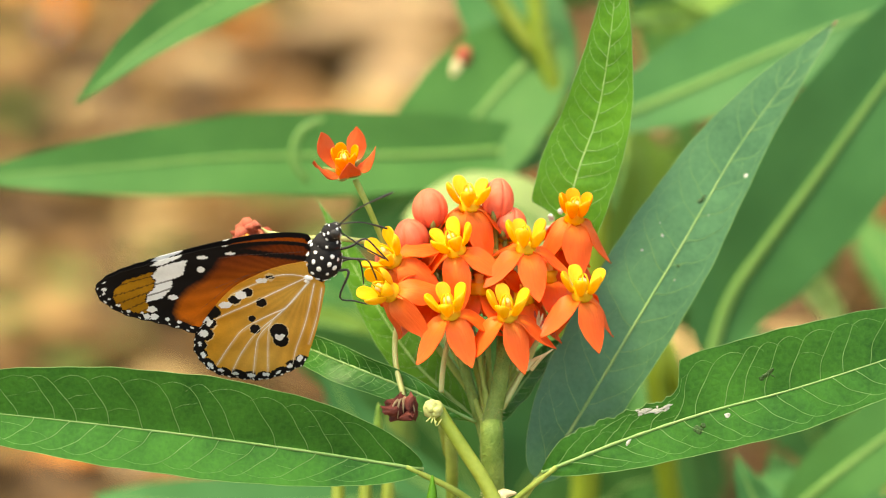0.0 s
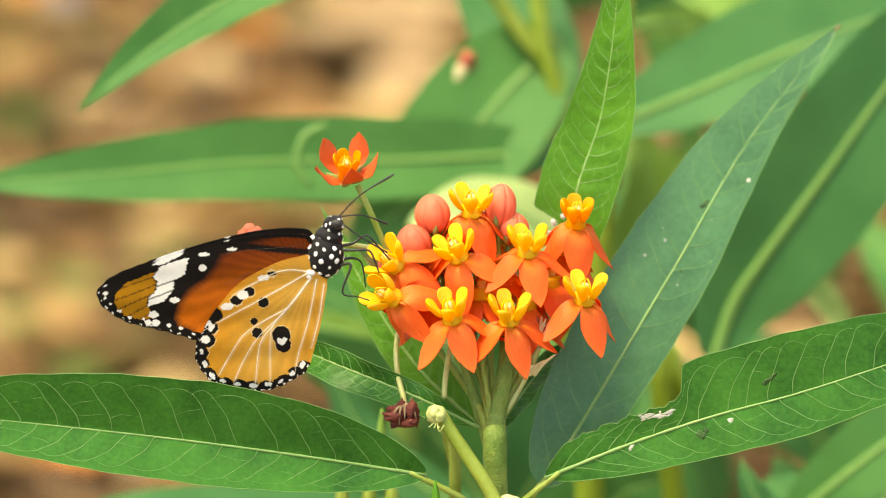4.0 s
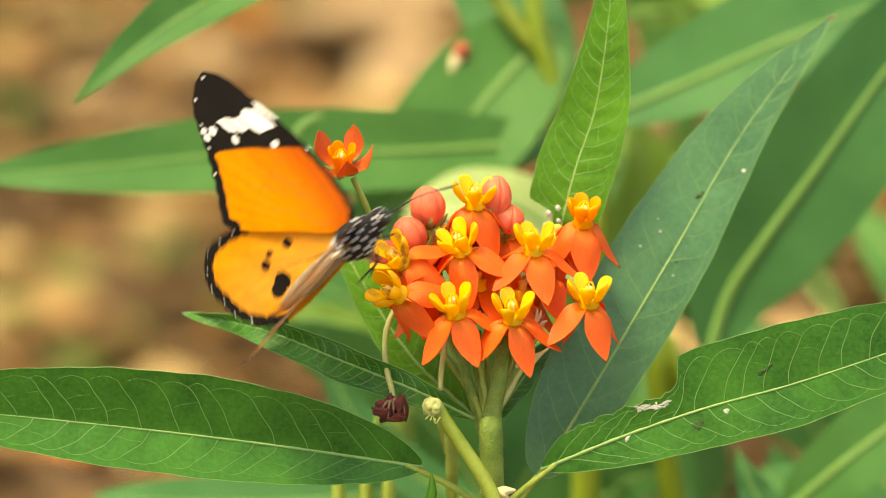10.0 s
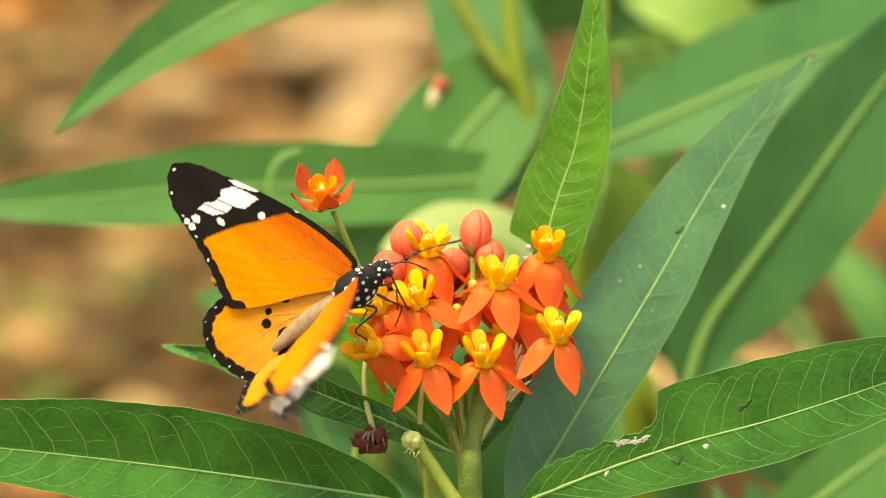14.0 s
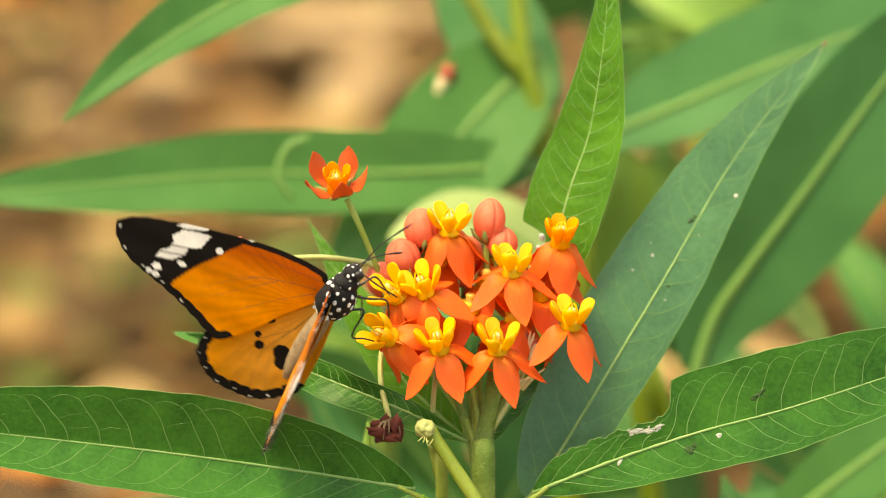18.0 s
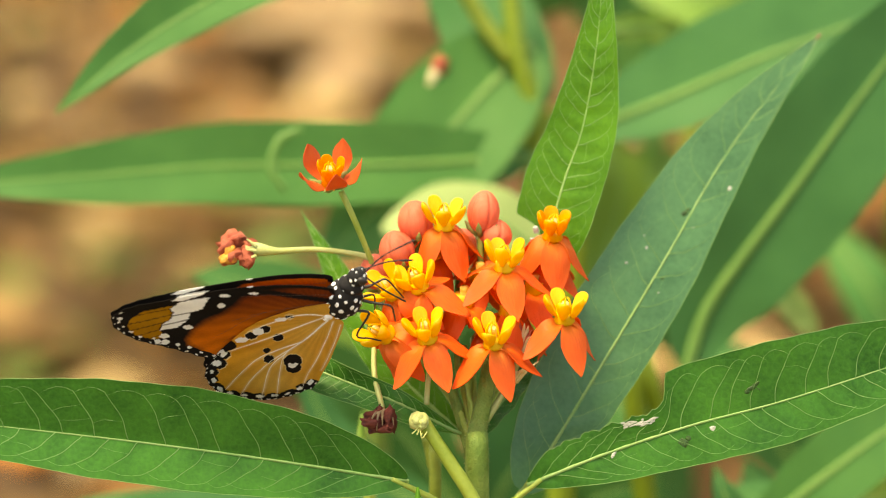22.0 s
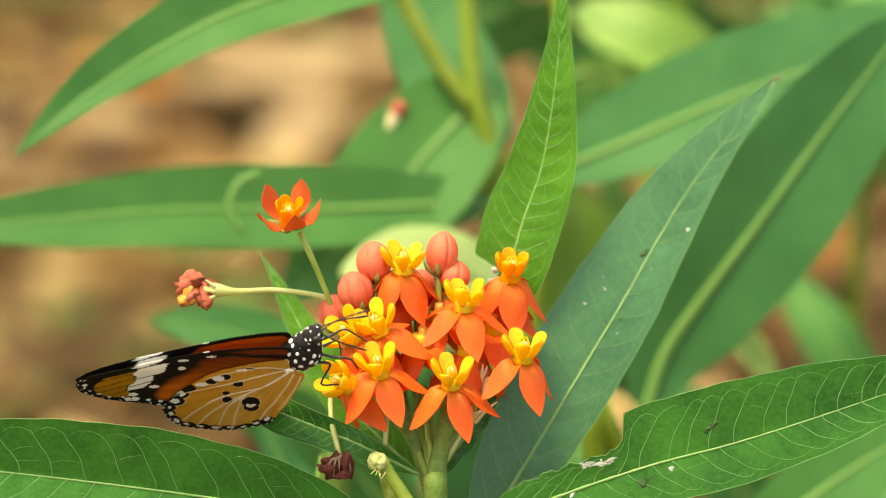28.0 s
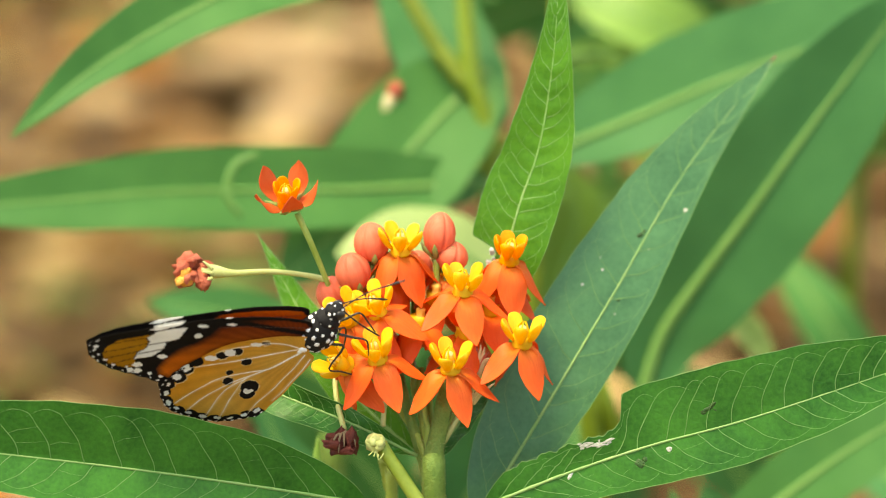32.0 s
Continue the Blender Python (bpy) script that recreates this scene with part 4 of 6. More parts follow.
leaf(side, [(62, -2.5, 180), (66, -7, 182), (71, -14, 184)], 2.6, p=0.5, q=0.6, tilt=10, material=LEAF_PALE, rib=RIB_BACK, label="pale dry leaf, out of focus", **FAR)
leaf(side, [(90, -62, 130), (78, -52, 130), (66, -46, 130), (56, -40, 130)], 8, p=0.5, q=0.7, tilt=20, material=LEAF_DEEP, rib=RIB_BACK, **FAR)

base = Vector((-0.03, 0.16, 0.0))
low = thing("milkweed_plant", base, "low green plant, out of focus", "plant", "plants behind")
back_stem(low, [(-10, -40, 160), (-8, -52, 160)], base, [0.002, 0.003, 0.004], STEM)
leaf(low, [(0, -42, 150), (-18, -45, 145), (-40, -45.5, 142), (-62, -44, 140)], 6, p=0.5, q=0.7, tilt=20, material=LEAF_DEEP, rib=RIB_BACK, **FAR)
leaf(low, [(8, -46, 160), (-2, -32, 158), (-14, -22, 155), (-30, -14, 152)], 8, p=0.5, q=0.7, tilt=-15, material=LEAF_BACK, rib=RIB_BACK, **FAR)
leaf(low, [(6, -46, 140), (-6, -40, 138), (-16, -30, 136), (-22, -16, 134)], 4, p=0.5, q=0.8, tilt=10, material=LEAF_DEEP, rib=RIB_BACK, **FAR)
leaf(low, [(10, -50, 170), (18, -36, 168), (26, -24, 166), (36, -14, 164)], 10, p=0.5, q=0.7, tilt=10, material=LEAF_DEEP, rib=RIB_BACK, **FAR)
leaf(low, [(12, -50, 150), (28, -45, 148), (32, -42, 146), (40, -40, 144)], 7, p=0.5, q=0.7, tilt=10, material=LEAF_BACK, rib=RIB_BACK, **FAR)
leaf(low, [(6, -36, 175), (-10, -15, 172), (-24, -6, 170), (-40, -3, 168)], 7, p=0.5, q=0.7, tilt=15, material=LEAF_DEEP, rib=RIB_BACK, **FAR)
leaf(low, [(-8, -20, 160), (-15, -15.5, 160), (-24, -13, 160), (-34, -16, 160)], 3.4, p=0.5, q=0.7, tilt=10, material=LEAF_LIME, rib=RIB_BACK, **FAR)
for x in (-18.6, -13.8, -9.8):
    rod("pod", [at(x - 0.4, -52, 45), at(x, -46, 45), at(x + 0.1, -42.0, 45), at(x, -39.5, 45)], [0.0012, 0.0013, 0.0012, 0.0004], STEM_OLIVE, low, 10, 8, "slender green seed pod")
rod("shoot", [at(-10.8, -36, 30), at(-11.5, -32, 30), at(-11.4, -27.2, 30)], [0.0008, 0.001, 0.0002], LEAF_LIME, low, 8, 6)

rng = random.Random(21)
for x, y, spread, count, mats in ((-28, 43, 7, 9, (LEAF_LIME, GRASS)), (-74, 22, 5, 6, (GRASS, GRASS)), (-70, 37, 5, 6, (GRASS, STEM_DARK)), (-52, 1, 5, 6, (GRASS, STEM_DARK)), (-12, 41, 5, 6, (LEAF_LIME, GRASS)), (-44, -38, 6, 6, (GRASS, LEAF_DEEP))):
    spot = ground_spot(x, y)
    w = (spot - AIM).dot(AWAY) * 1000
    weed = thing("weed", spot, "small blurred green weed on the soil", "weed", "weeds on the soil")
    for k in range(count):
        a, l = rng.uniform(0, 2 * math.pi), rng.uniform(0.5, 1.0) * spread
        leaf(weed, [(x, y + 0.4, w - 1), (x + 0.5 * l * math.cos(a), y + 1.0 + 0.3 * l * math.sin(a), w - 12), (x + l * math.cos(a), y + 0.7 + 0.6 * l * math.sin(a), w - 14)], rng.uniform(1.0, 2.0), p=0.6, q=0.7, tilt=rng.uniform(-50, 50), material=rng.choice(mats), rib=RIB_BACK, veins=0, rows=12, cols=4, rib_width=0.3, thick=0.3)
rng = random.Random(3)
for n, (cx, cy, w, spread, count, mats) in enumerate(((50, 30, 330, 34, 16, (LEAF_BACK, LEAF_DEEP, LEAF_LIME)), (30, -20, 360, 30, 9, (LEAF_BACK, LEAF_DEEP, LEAF_DEEP)), (80, -30, 300, 22, 6, (LEAF_BACK, LEAF_DEEP, LEAF_LIME)), (88, 36, 350, 22, 8, (LEAF_BACK, LEAF_LIME)))):
    mid = at(cx, cy, w)
    base = Vector((mid.x, mid.y + 0.02, 0.0))
    bush = thing("shrub", base, "blurred green leafy shrub", "shrub", "shrubs behind")
    rod("stem", [mid, (mid + base) / 2, base], [0.002, 0.003, 0.004], STEM_DARK, bush, 8, 6)
    for k in range(count):
        a = rng.uniform(0, 2 * math.pi)
        r = spread * math.sqrt(rng.uniform(0.02, 1))
        x, y = cx + r * math.cos(a), cy + r * math.sin(a)
        d, l = rng.uniform(0, 2 * math.pi), rng.uniform(14, 24)
        z = w + rng.uniform(-40, 40)
        leaf(bush, [(x - l * math.cos(d), y - l * math.sin(d), z), (x, y + 2, z - 6), (x + l * math.cos(d), y + l * math.sin(d), z + 5)], rng.uniform(4.5, 8), p=0.6, q=0.7, tilt=rng.uniform(-40, 40), material=rng.choice(mats), rib=RIB_BACK, veins=0, rows=14, cols=4, rib_width=0.8, thick=0.4)


# ---- butterfly ----
FLY_TURN = Matrix(((0.31, 0.0, -0.951), (0.951, 0.0, 0.31), (0.0, -1.0, 0.0)))
VIEW = START.to_3x3()
butterfly = thing("butterfly", at(-20, 0, -16), "orange butterfly with black margins, white spots and a dotted black body", "butterfly")
butterfly.location = (0, 0, 0)
WHERE[butterfly] = Vector()


def body_part(name, bm, material, parent, label="", kind=""):
    return part(name, bm, material, parent, label, local=True, kind=kind)


def bp(a, y, b):
    """A point of the butterfly: millimetres ahead, to its left and up its back."""
    return Vector((a, y, b)) / 1000


bm = bmesh.new()
lump(bm, bp(-0.8, 0, 0.3), (0.0043, 0.0028, 0.0036), Matrix.Rotation(radians(4), 3, 'Y'), rough=0.12, seed=1, u=18, v=12)
lump(bm, bp(2.9, 0, -0.1), (0.0018, 0.002, 0.0024), rough=0.1, seed=8, u=14, v=10)
thorax = body_part("thorax", bm, BODY_BLACK, butterfly, "furry black thorax with white dots")
bm = bmesh.new()
lump(bm, bp(5.0, 0, -0.5), (0.0017, 0.0017, 0.0018), rough=0.1, seed=2, u=14, v=10)
head = body_part("head", bm, BODY_BLACK, butterfly, "black head with white dots")
for s in (-1, 1):
    bm = bmesh.new()
    lump(bm, bp(5.6, s * 1.25, -1.0), (0.0009, 0.0006, 0.0010), u=12, v=9)
    body_part("eye", bm, LEG_BLACK, head)
bm = bmesh.new()
path = spline([bp(-3.5, 0, 0.8), bp(-8, 0, 1.6), bp(-14, 0, 2.3), bp(-19.0, 0, 2.6)], 20)
tube(bm, path, [0.0014 + 0.0005 * math.sin(math.pi * i / 20) - 0.0009 * (i / 20) ** 4 + 0.00008 * (i % 2) for i in range(21)], 12)
body_part("abdomen", bm, BODY_TAN, butterfly, "tan abdomen")


def dots(parent, centre, radii, count, size, seed, gap):
    """White dots over a rounded body, none on its back between the wings."""
    bm = bmesh.new()
    rng = random.Random(seed)
    done = []
    tries = 0
    while len(done) < count and tries < 4000:
        tries += 1
        z = rng.uniform(-1, 0.75)
        a = rng.uniform(0, 2 * math.pi)
        d = Vector((math.sqrt(1 - z * z) * math.cos(a), math.sqrt(1 - z * z) * math.sin(a), z))
        if all((d - e).length > gap for e in done):
            done.append(d)
            r = size * rng.uniform(0.7, 1.25) / 1000
            turn = d.to_track_quat("Z", "Y").to_matrix()
            lump(bm, centre + Vector((d.x * radii[0], d.y * radii[1], d.z * radii[2])) / 1000 * 1.01, (r, r * rng.uniform(0.65, 1.0), r * 0.16), turn, u=8, v=5)
    return body_part("white_dots", bm, BODY_WHITE, parent, "white dots", "stuff")


dots(thorax, bp(-0.8, 0, 0.3), (4.3, 2.8, 3.6), 64, 0.45, 5, 0.36)
dots(thorax, bp(2.9, 0, -0.1), (1.8, 2.0, 2.4), 20, 0.34, 9, 0.5)
dots(head, bp(5.0, 0, -0.5), (1.7, 1.7, 1.8), 22, 0.3, 6, 0.5)
for s in (-1, 1):
    bm = bmesh.new()
    lump(bm, bp(-3.6, s * 2.1, 2.0), (0.0006, 0.0003, 0.0008), rough=0.2, seed=3, u=9, v=6)
    lump(bm, bp(-4.4, s * 1.9, 2.2), (0.0004, 0.0003, 0.0005), rough=0.2, seed=4, u=9, v=6)
    body_part("white_patch", bm, BODY_WHITE, thorax, "white patch at the wing base")
for s in (-1, 1):
    for k in range(2):
        rod_path = spline([bp(1.8 - 0.3 * k, s * (0.9 + 0.6 * k), 2.3 - 0.5 * k), bp(-0.7, s * (1.2 + 0.6 * k), 2.9 - 0.5 * k), bp(-3.0, s * (0.9 + 0.5 * k), 2.5 - 0.5 * k)], 8)
        body_part("shoulder_stripe", tube(bmesh.new(), rod_path, [0.00006, 0.0001, 0.00014, 0.00015, 0.00015, 0.00014, 0.00013, 0.0001, 0.00006], 5), BODY_WHITE, thorax, "thin white stripe")
FEELERS = []
for s, tip, mid in ((-1, (18.6, -2.5, -6.0), (12.4, -1.2, -2.6)), (1, (8.3, 3.0, -9.8), (8.2, 1.6, -4.8))):
    path = spline([bp(6.3, s * 0.6, -0.8), bp(*mid), bp(*tip)], 14)
    antenna = body_part("antenna", tube(bmesh.new(), path, [0.00013] * 10 + [0.00015, 0.00018, 0.00022, 0.00022, 0.00014], 6), LEG_BLACK, head, "thin black antenna")
    FEELERS.append((antenna, bp(6.3, s * 0.6, -0.8)))
body_part("proboscis", tube(bmesh.new(), spline([bp(5.4, 0, -2.0), bp(3.6, -0.5, -6.0), bp(1.8, -0.6, -10.5)], 12), 0.00016, 6), LEG_BLACK, head, "thin dark feeding tube")
for a, s, knee, foot_end in ((1.2, -1, (2.4, -2.8, -7.2), (-1.4, -2.6, -9.6)), (1.0, 1, (3.2, 2.6, -6.6), (-0.6, 2.6, -11.4)), (-1.6, -1, (-5.8, -3.2, -3.9), (-6.6, -2.8, -8.8)), (-1.8, 1, (-2.0, 3.4, -6.4), (-6.4, 3.0, -8.0))):
    path = spline([bp(a, s * 1.4, -2.6), bp(a + 0.6, s * 2.2, -4.6), bp(*knee), bp((knee[0] + foot_end[0]) / 2, (knee[1] + foot_end[1]) / 2, (knee[2] + foot_end[2]) / 2 - 0.2), bp(*foot_end)], 16)
    body_part("leg", tube(bmesh.new(), path, [0.00026, 0.00027, 0.00027, 0.00026, 0.00024, 0.00022, 0.0002, 0.00019, 0.00018, 0.00017, 0.00016, 0.00016, 0.00015, 0.00015, 0.00014, 0.00013, 0.00012], 6), LEG_BLACK, butterfly, "thin black leg")


# wings, in millimetres ahead and up the back from the middle of the thorax
FORE_HINGE, HIND_HINGE = (2.75, 3.26), (-3.39, 2.50)
FORE = [(-2.56, 1.53), (0.54, 2.13), (2.75, 3.26), (2.49, 6.27), (1.67, 9.09), (0.27, 12.75), (-1.50, 16.29), (-3.46, 19.77), (-5.60, 23.19), (-7.84, 26.58), (-10.26, 29.90), (-12.35, 32.83), (-14.38, 34.95), (-16.41, 36.14), (-17.74, 36.11), (-19.17, 34.82), (-20.30, 32.60), (-21.00, 30.01), (-21.02, 26.91), (-20.89, 23.35), (-20.95, 19.73), (-21.22, 15.52), (-21.75, 11.13), (-21.02, 8.90), (-16.08, 6.39), (-8.92, 3.99)]
HIND = [(-3.62, 0.67), (-1.66, 1.00), (-0.48, 2.73), (-1.24, 5.05), (-2.52, 7.72), (-4.94, 11.05), (-7.92, 14.20), (-11.59, 16.60), (-15.57, 18.40), (-19.34, 19.53), (-22.15, 19.65), (-24.48, 18.27), (-26.33, 16.02), (-27.05, 13.52), (-27.07, 11.04), (-26.96, 8.50), (-26.30, 6.15), (-24.89, 3.72), (-23.23, 1.79), (-21.42, 0.02), (-17.92, -0.59), (-13.04, -1.06), (-7.65, -1.16), (-4.62, -0.99)]
BLACK_END = [(3.11, 7.50), (0.19, 10.15), (-2.29, 13.97), (-4.47, 16.87), (-7.00, 17.38), (-10.00, 18.67), (-12.52, 20.73), (-15.11, 21.73), (-17.81, 21.78), (-19.05, 20.86), (-19.41, 18.48), (-23.00, 17.52), (-29.68, 37.99), (-8.27, 44.96)]
BLACK_END_TOP = [(0.78, 15.59), (-3.44, 17.51), (-6.38, 18.61), (-9.19, 19.34), (-12.15, 20.54), (-15.18, 21.30), (-18.27, 21.94), (-24.28, 21.42), (-29.68, 37.99), (-8.27, 44.96)]
WHITE_BAND = [(-9.48, 26.87), (-7.85, 24.72), (-6.60, 22.45), (-8.46, 22.46), (-9.79, 22.44), (-11.42, 23.97), (-13.15, 23.61), (-15.62, 24.86), (-17.21, 27.23), (-15.42, 27.40), (-14.31, 26.53), (-12.30, 26.67), (-11.76, 27.56)]
WHITE_DASH = [(-9.62, 28.26), (-7.13, 26.60), (-5.14, 23.65), (-6.37, 23.66), (-8.95, 26.52)]
OCHRE = [(-10.62, 27.52), (-12.37, 29.73), (-14.27, 32.10), (-16.25, 33.10), (-17.79, 33.11), (-19.04, 32.19), (-19.98, 30.65), (-19.93, 27.68), (-18.99, 25.72), (-16.81, 27.56), (-15.48, 27.59), (-14.28, 26.74), (-12.67, 26.86), (-11.92, 27.72)]
FORE_SPOTS = [(*p, r, s) for p, r, s in zip([(-3.88, 21.69), (-1.80, 17.22), (-5.31, 20.09), (-3.15, 15.65), (-7.76, 19.71), (-14.80, 22.97), (-18.43, 25.90), (-19.83, 25.14), (-20.16, 26.47)], (1.1, 0.8, 1.0, 0.9, 0.7, 0.9, 0.85, 0.7, 0.6), (0.35, 0.35, 0.35, 0.35, 0.9, 0.6, 0.8, 0.9, 0.9))]
HIND_BLACK = [((-17.42, 4.82)[0], (-17.42, 4.82)[1], 1.35, 1.15)] + [(*p, r, s) for p, r, s in zip([(-10.34, 9.29), (-14.11, 10.43), (-16.09, 9.58), (-15.75, 5.37), (-10.74, 14.00), (-8.86, 12.04), (-4.86, 8.61), (-16.50, 17.78), (-18.85, 18.05), (-21.29, 18.59)], (0.95, 0.65, 0.95, 1.6, 1.1, 1.0, 0.8, 1.4, 1.5, 1.2), (0.95, 1.0, 0.95, 1.0, 0.75, 0.85, 0.5, 0.9, 0.9, 1.0))]
HIND_WHITE = [(*p, r, s) for p, r, s in zip([(-16.99, 5.06), (-16.43, 4.63), (-16.74, 5.56), (-9.60, 13.03), (-12.12, 15.40), (-5.91, 9.91), (-18.82, 18.26), (-15.82, 18.21)], (0.7, 0.45, 0.45, 1.0, 1.2, 1.1, 0.8, 0.6), (0.8, 0.8, 0.9, 0.8, 0.55, 0.5, 0.9, 0.9))]
HIND_VEINS = ([(-3.55, 2.04), (-3.53, 4.82), (-4.31, 7.55), (-6.52, 10.54), (-9.62, 14.36)], [(-3.67, 2.41), (-6.98, 6.27), (-9.90, 9.85), (-13.55, 14.42), (-17.27, 18.87)], [(-4.29, 1.79), (-8.49, 3.93), (-12.22, 5.90), (-17.08, 9.46), (-22.58, 11.48), (-26.26, 12.34)], [(-10.71, 5.05), (-13.75, 8.70), (-17.34, 12.15), (-25.34, 15.21)], [(-4.48, 1.73), (-9.66, 4.37), (-14.47, 7.12), (-19.52, 6.81), (-24.91, 5.98)], [(-14.22, 7.00), (-18.11, 8.82), (-26.03, 8.50)], [(-4.70, 0.84), (-9.37, 0.96), (-13.15, 1.17), (-18.74, 1.92), (-22.58, 2.01)], [(-5.27, -0.58), (-10.90, -0.67), (-17.24, -0.16)])
APEX_VEINS = ([(-11.03, 26.57), (-13.94, 30.76), (-16.70, 34.50)], [(-12.42, 26.11), (-15.62, 30.22), (-18.28, 33.98)], [(-13.97, 26.12), (-17.10, 29.73), (-19.75, 32.78)], [(-15.37, 25.67), (-18.10, 28.38), (-20.50, 30.68)], [(-17.04, 25.12), (-18.92, 27.08), (-20.64, 28.58)])
FORE_VEINS = ([(1.11, 3.55), (-0.84, 8.27), (-2.55, 12.86), (-4.62, 17.33)], [(-0.75, 2.95), (-3.45, 7.42), (-6.45, 11.59), (-10.79, 16.35)], [(-4.28, 8.69), (-9.27, 11.70), (-16.21, 15.61)], [(-6.45, 11.59), (-10.18, 14.49), (-15.88, 17.78)], [(-1.68, 2.64), (-6.98, 6.27), (-15.16, 10.81)])


def outline(points, n):
    """n points round a closed smooth outline, at even steps."""
    p = np.array(points)
    fine = []
    for i in range(len(p)):
        a, b, c, d = p[i - 1], p[i], p[(i + 1) % len(p)], p[(i + 2) % len(p)]
        for u in np.linspace(0, 1, 20, endpoint=False):
            fine.append(0.5 * (2 * b + (c - a) * u + (2 * a - 5 * b + 4 * c - d) * u * u + (3 * b - a - 3 * c + d) * u ** 3))
    fine = np.array(fine + [fine[0]])
    run = np.r_[0, np.cumsum(np.linalg.norm(np.diff(fine, axis=0), axis=1))]
    at_run = np.linspace(0, run[-1], n, endpoint=False)
    return np.stack([np.interp(at_run, run, fine[:, k]) for k in (0, 1)], 1)


def inside(points, poly):
    """Which of the points lie in the polygon."""
    x, y, hit = points[:, 0], points[:, 1], np.zeros(len(points), bool)
    poly = np.array(poly)
    for (x1, y1), (x2, y2) in zip(poly, np.roll(poly, -1, 0)):
        hit ^= ((y1 > y) != (y2 > y)) & (x < (x2 - x1) * (y - y1) / (y2 - y1 + 1e-12) + x1)
    return hit


def near_line(points, line):
    """Each point's distance from a bent line."""
    best = np.full(len(points), 1e9)
    for a, b in zip(np.array(line)[:-1], np.array(line)[1:]):
        d = b - a
        u = np.clip(((points - a) @ d) / (d @ d), 0, 1)
        best = np.minimum(best, np.linalg.norm(points - a - u[:, None] * d, axis=1))
    return best


INK, SNOW = (0.011, 0.009, 0.008), (0.88, 0.88, 0.86)


def spots(colour, pts, marks, tint, way=(-0.31, 0.951)):
    """Oval spots: place, half length, share of width."""
    way = np.array(way)
    over = np.array((-way[1], way[0]))
    for a, b, r, s in marks:
        d = pts - (a, b)
        colour[((d @ way) / r) ** 2 + ((d @ over) / (r * s)) ** 2 < 1] = tint


def along(pts, edge):
    """For each point the nearest spot of the outline, in millimetres along it."""
    step = np.linalg.norm(edge[1] - edge[0])
    best = np.empty(len(pts))
    for i in range(0, len(pts), 2000):
        gap = pts[i:i + 2000, None, :] - edge[None]
        best[i:i + 2000] = (gap ** 2).sum(2).argmin(1) * step
    return best


def margin_spots(colour, pts, edge, first, last, inset, step, size, flat=0.72):
    """A row of white spots along the outer margin, a little uneven."""
    n, gap = len(edge), np.linalg.norm(edge[1] - edge[0])
    centre = edge.mean(0)
    k = 0
    while first * n * gap + k * step < last * n * gap:
        i = int(first * n + k * step / gap)
        k += 1
        p = edge[i % n]
        d = edge[(i + 3) % n] - edge[i - 3]
        d = d / np.linalg.norm(d)
        inward = np.array((-d[1], d[0]))
        if inward @ (centre - p) < 0:
            inward = -inward
        q = pts - (p + inward * inset * (1 + 0.12 * math.sin(k * 2.3)))
        r = size * (1 + 0.18 * math.sin(k * 1.7))
        colour[np.abs((q @ d) / r) ** 2.6 + np.abs((q @ inward) / (r * flat)) ** 2.6 < 1] = SNOW


def ragged(pts, size):
    """The points moved a little, so that the marks get the uneven edges of scales."""
    x, y = pts[:, 0], pts[:, 1]
    return pts + size * np.stack([np.sin(7.1 * y + 2.3 * x) + np.sin(17.3 * x - 9.1 * y), np.sin(6.3 * x - 3.1 * y) + np.sin(15.7 * y + 8.3 * x)], 1)


def scales(colour, pts, share):
    """Fine grain, and the shading of faint folds from the wing's base, painted as bands."""
    rng = np.random.default_rng(7)
    fold = np.sin(np.arctan2(pts[:, 1] - 2.0, pts[:, 0] + 4.0) * 46 + 0.4 * np.sin(pts[:, 1] * 0.9))
    return colour * (1 + share * rng.uniform(-1, 1, (len(pts), 1)) + 0.06 * fold[:, None])


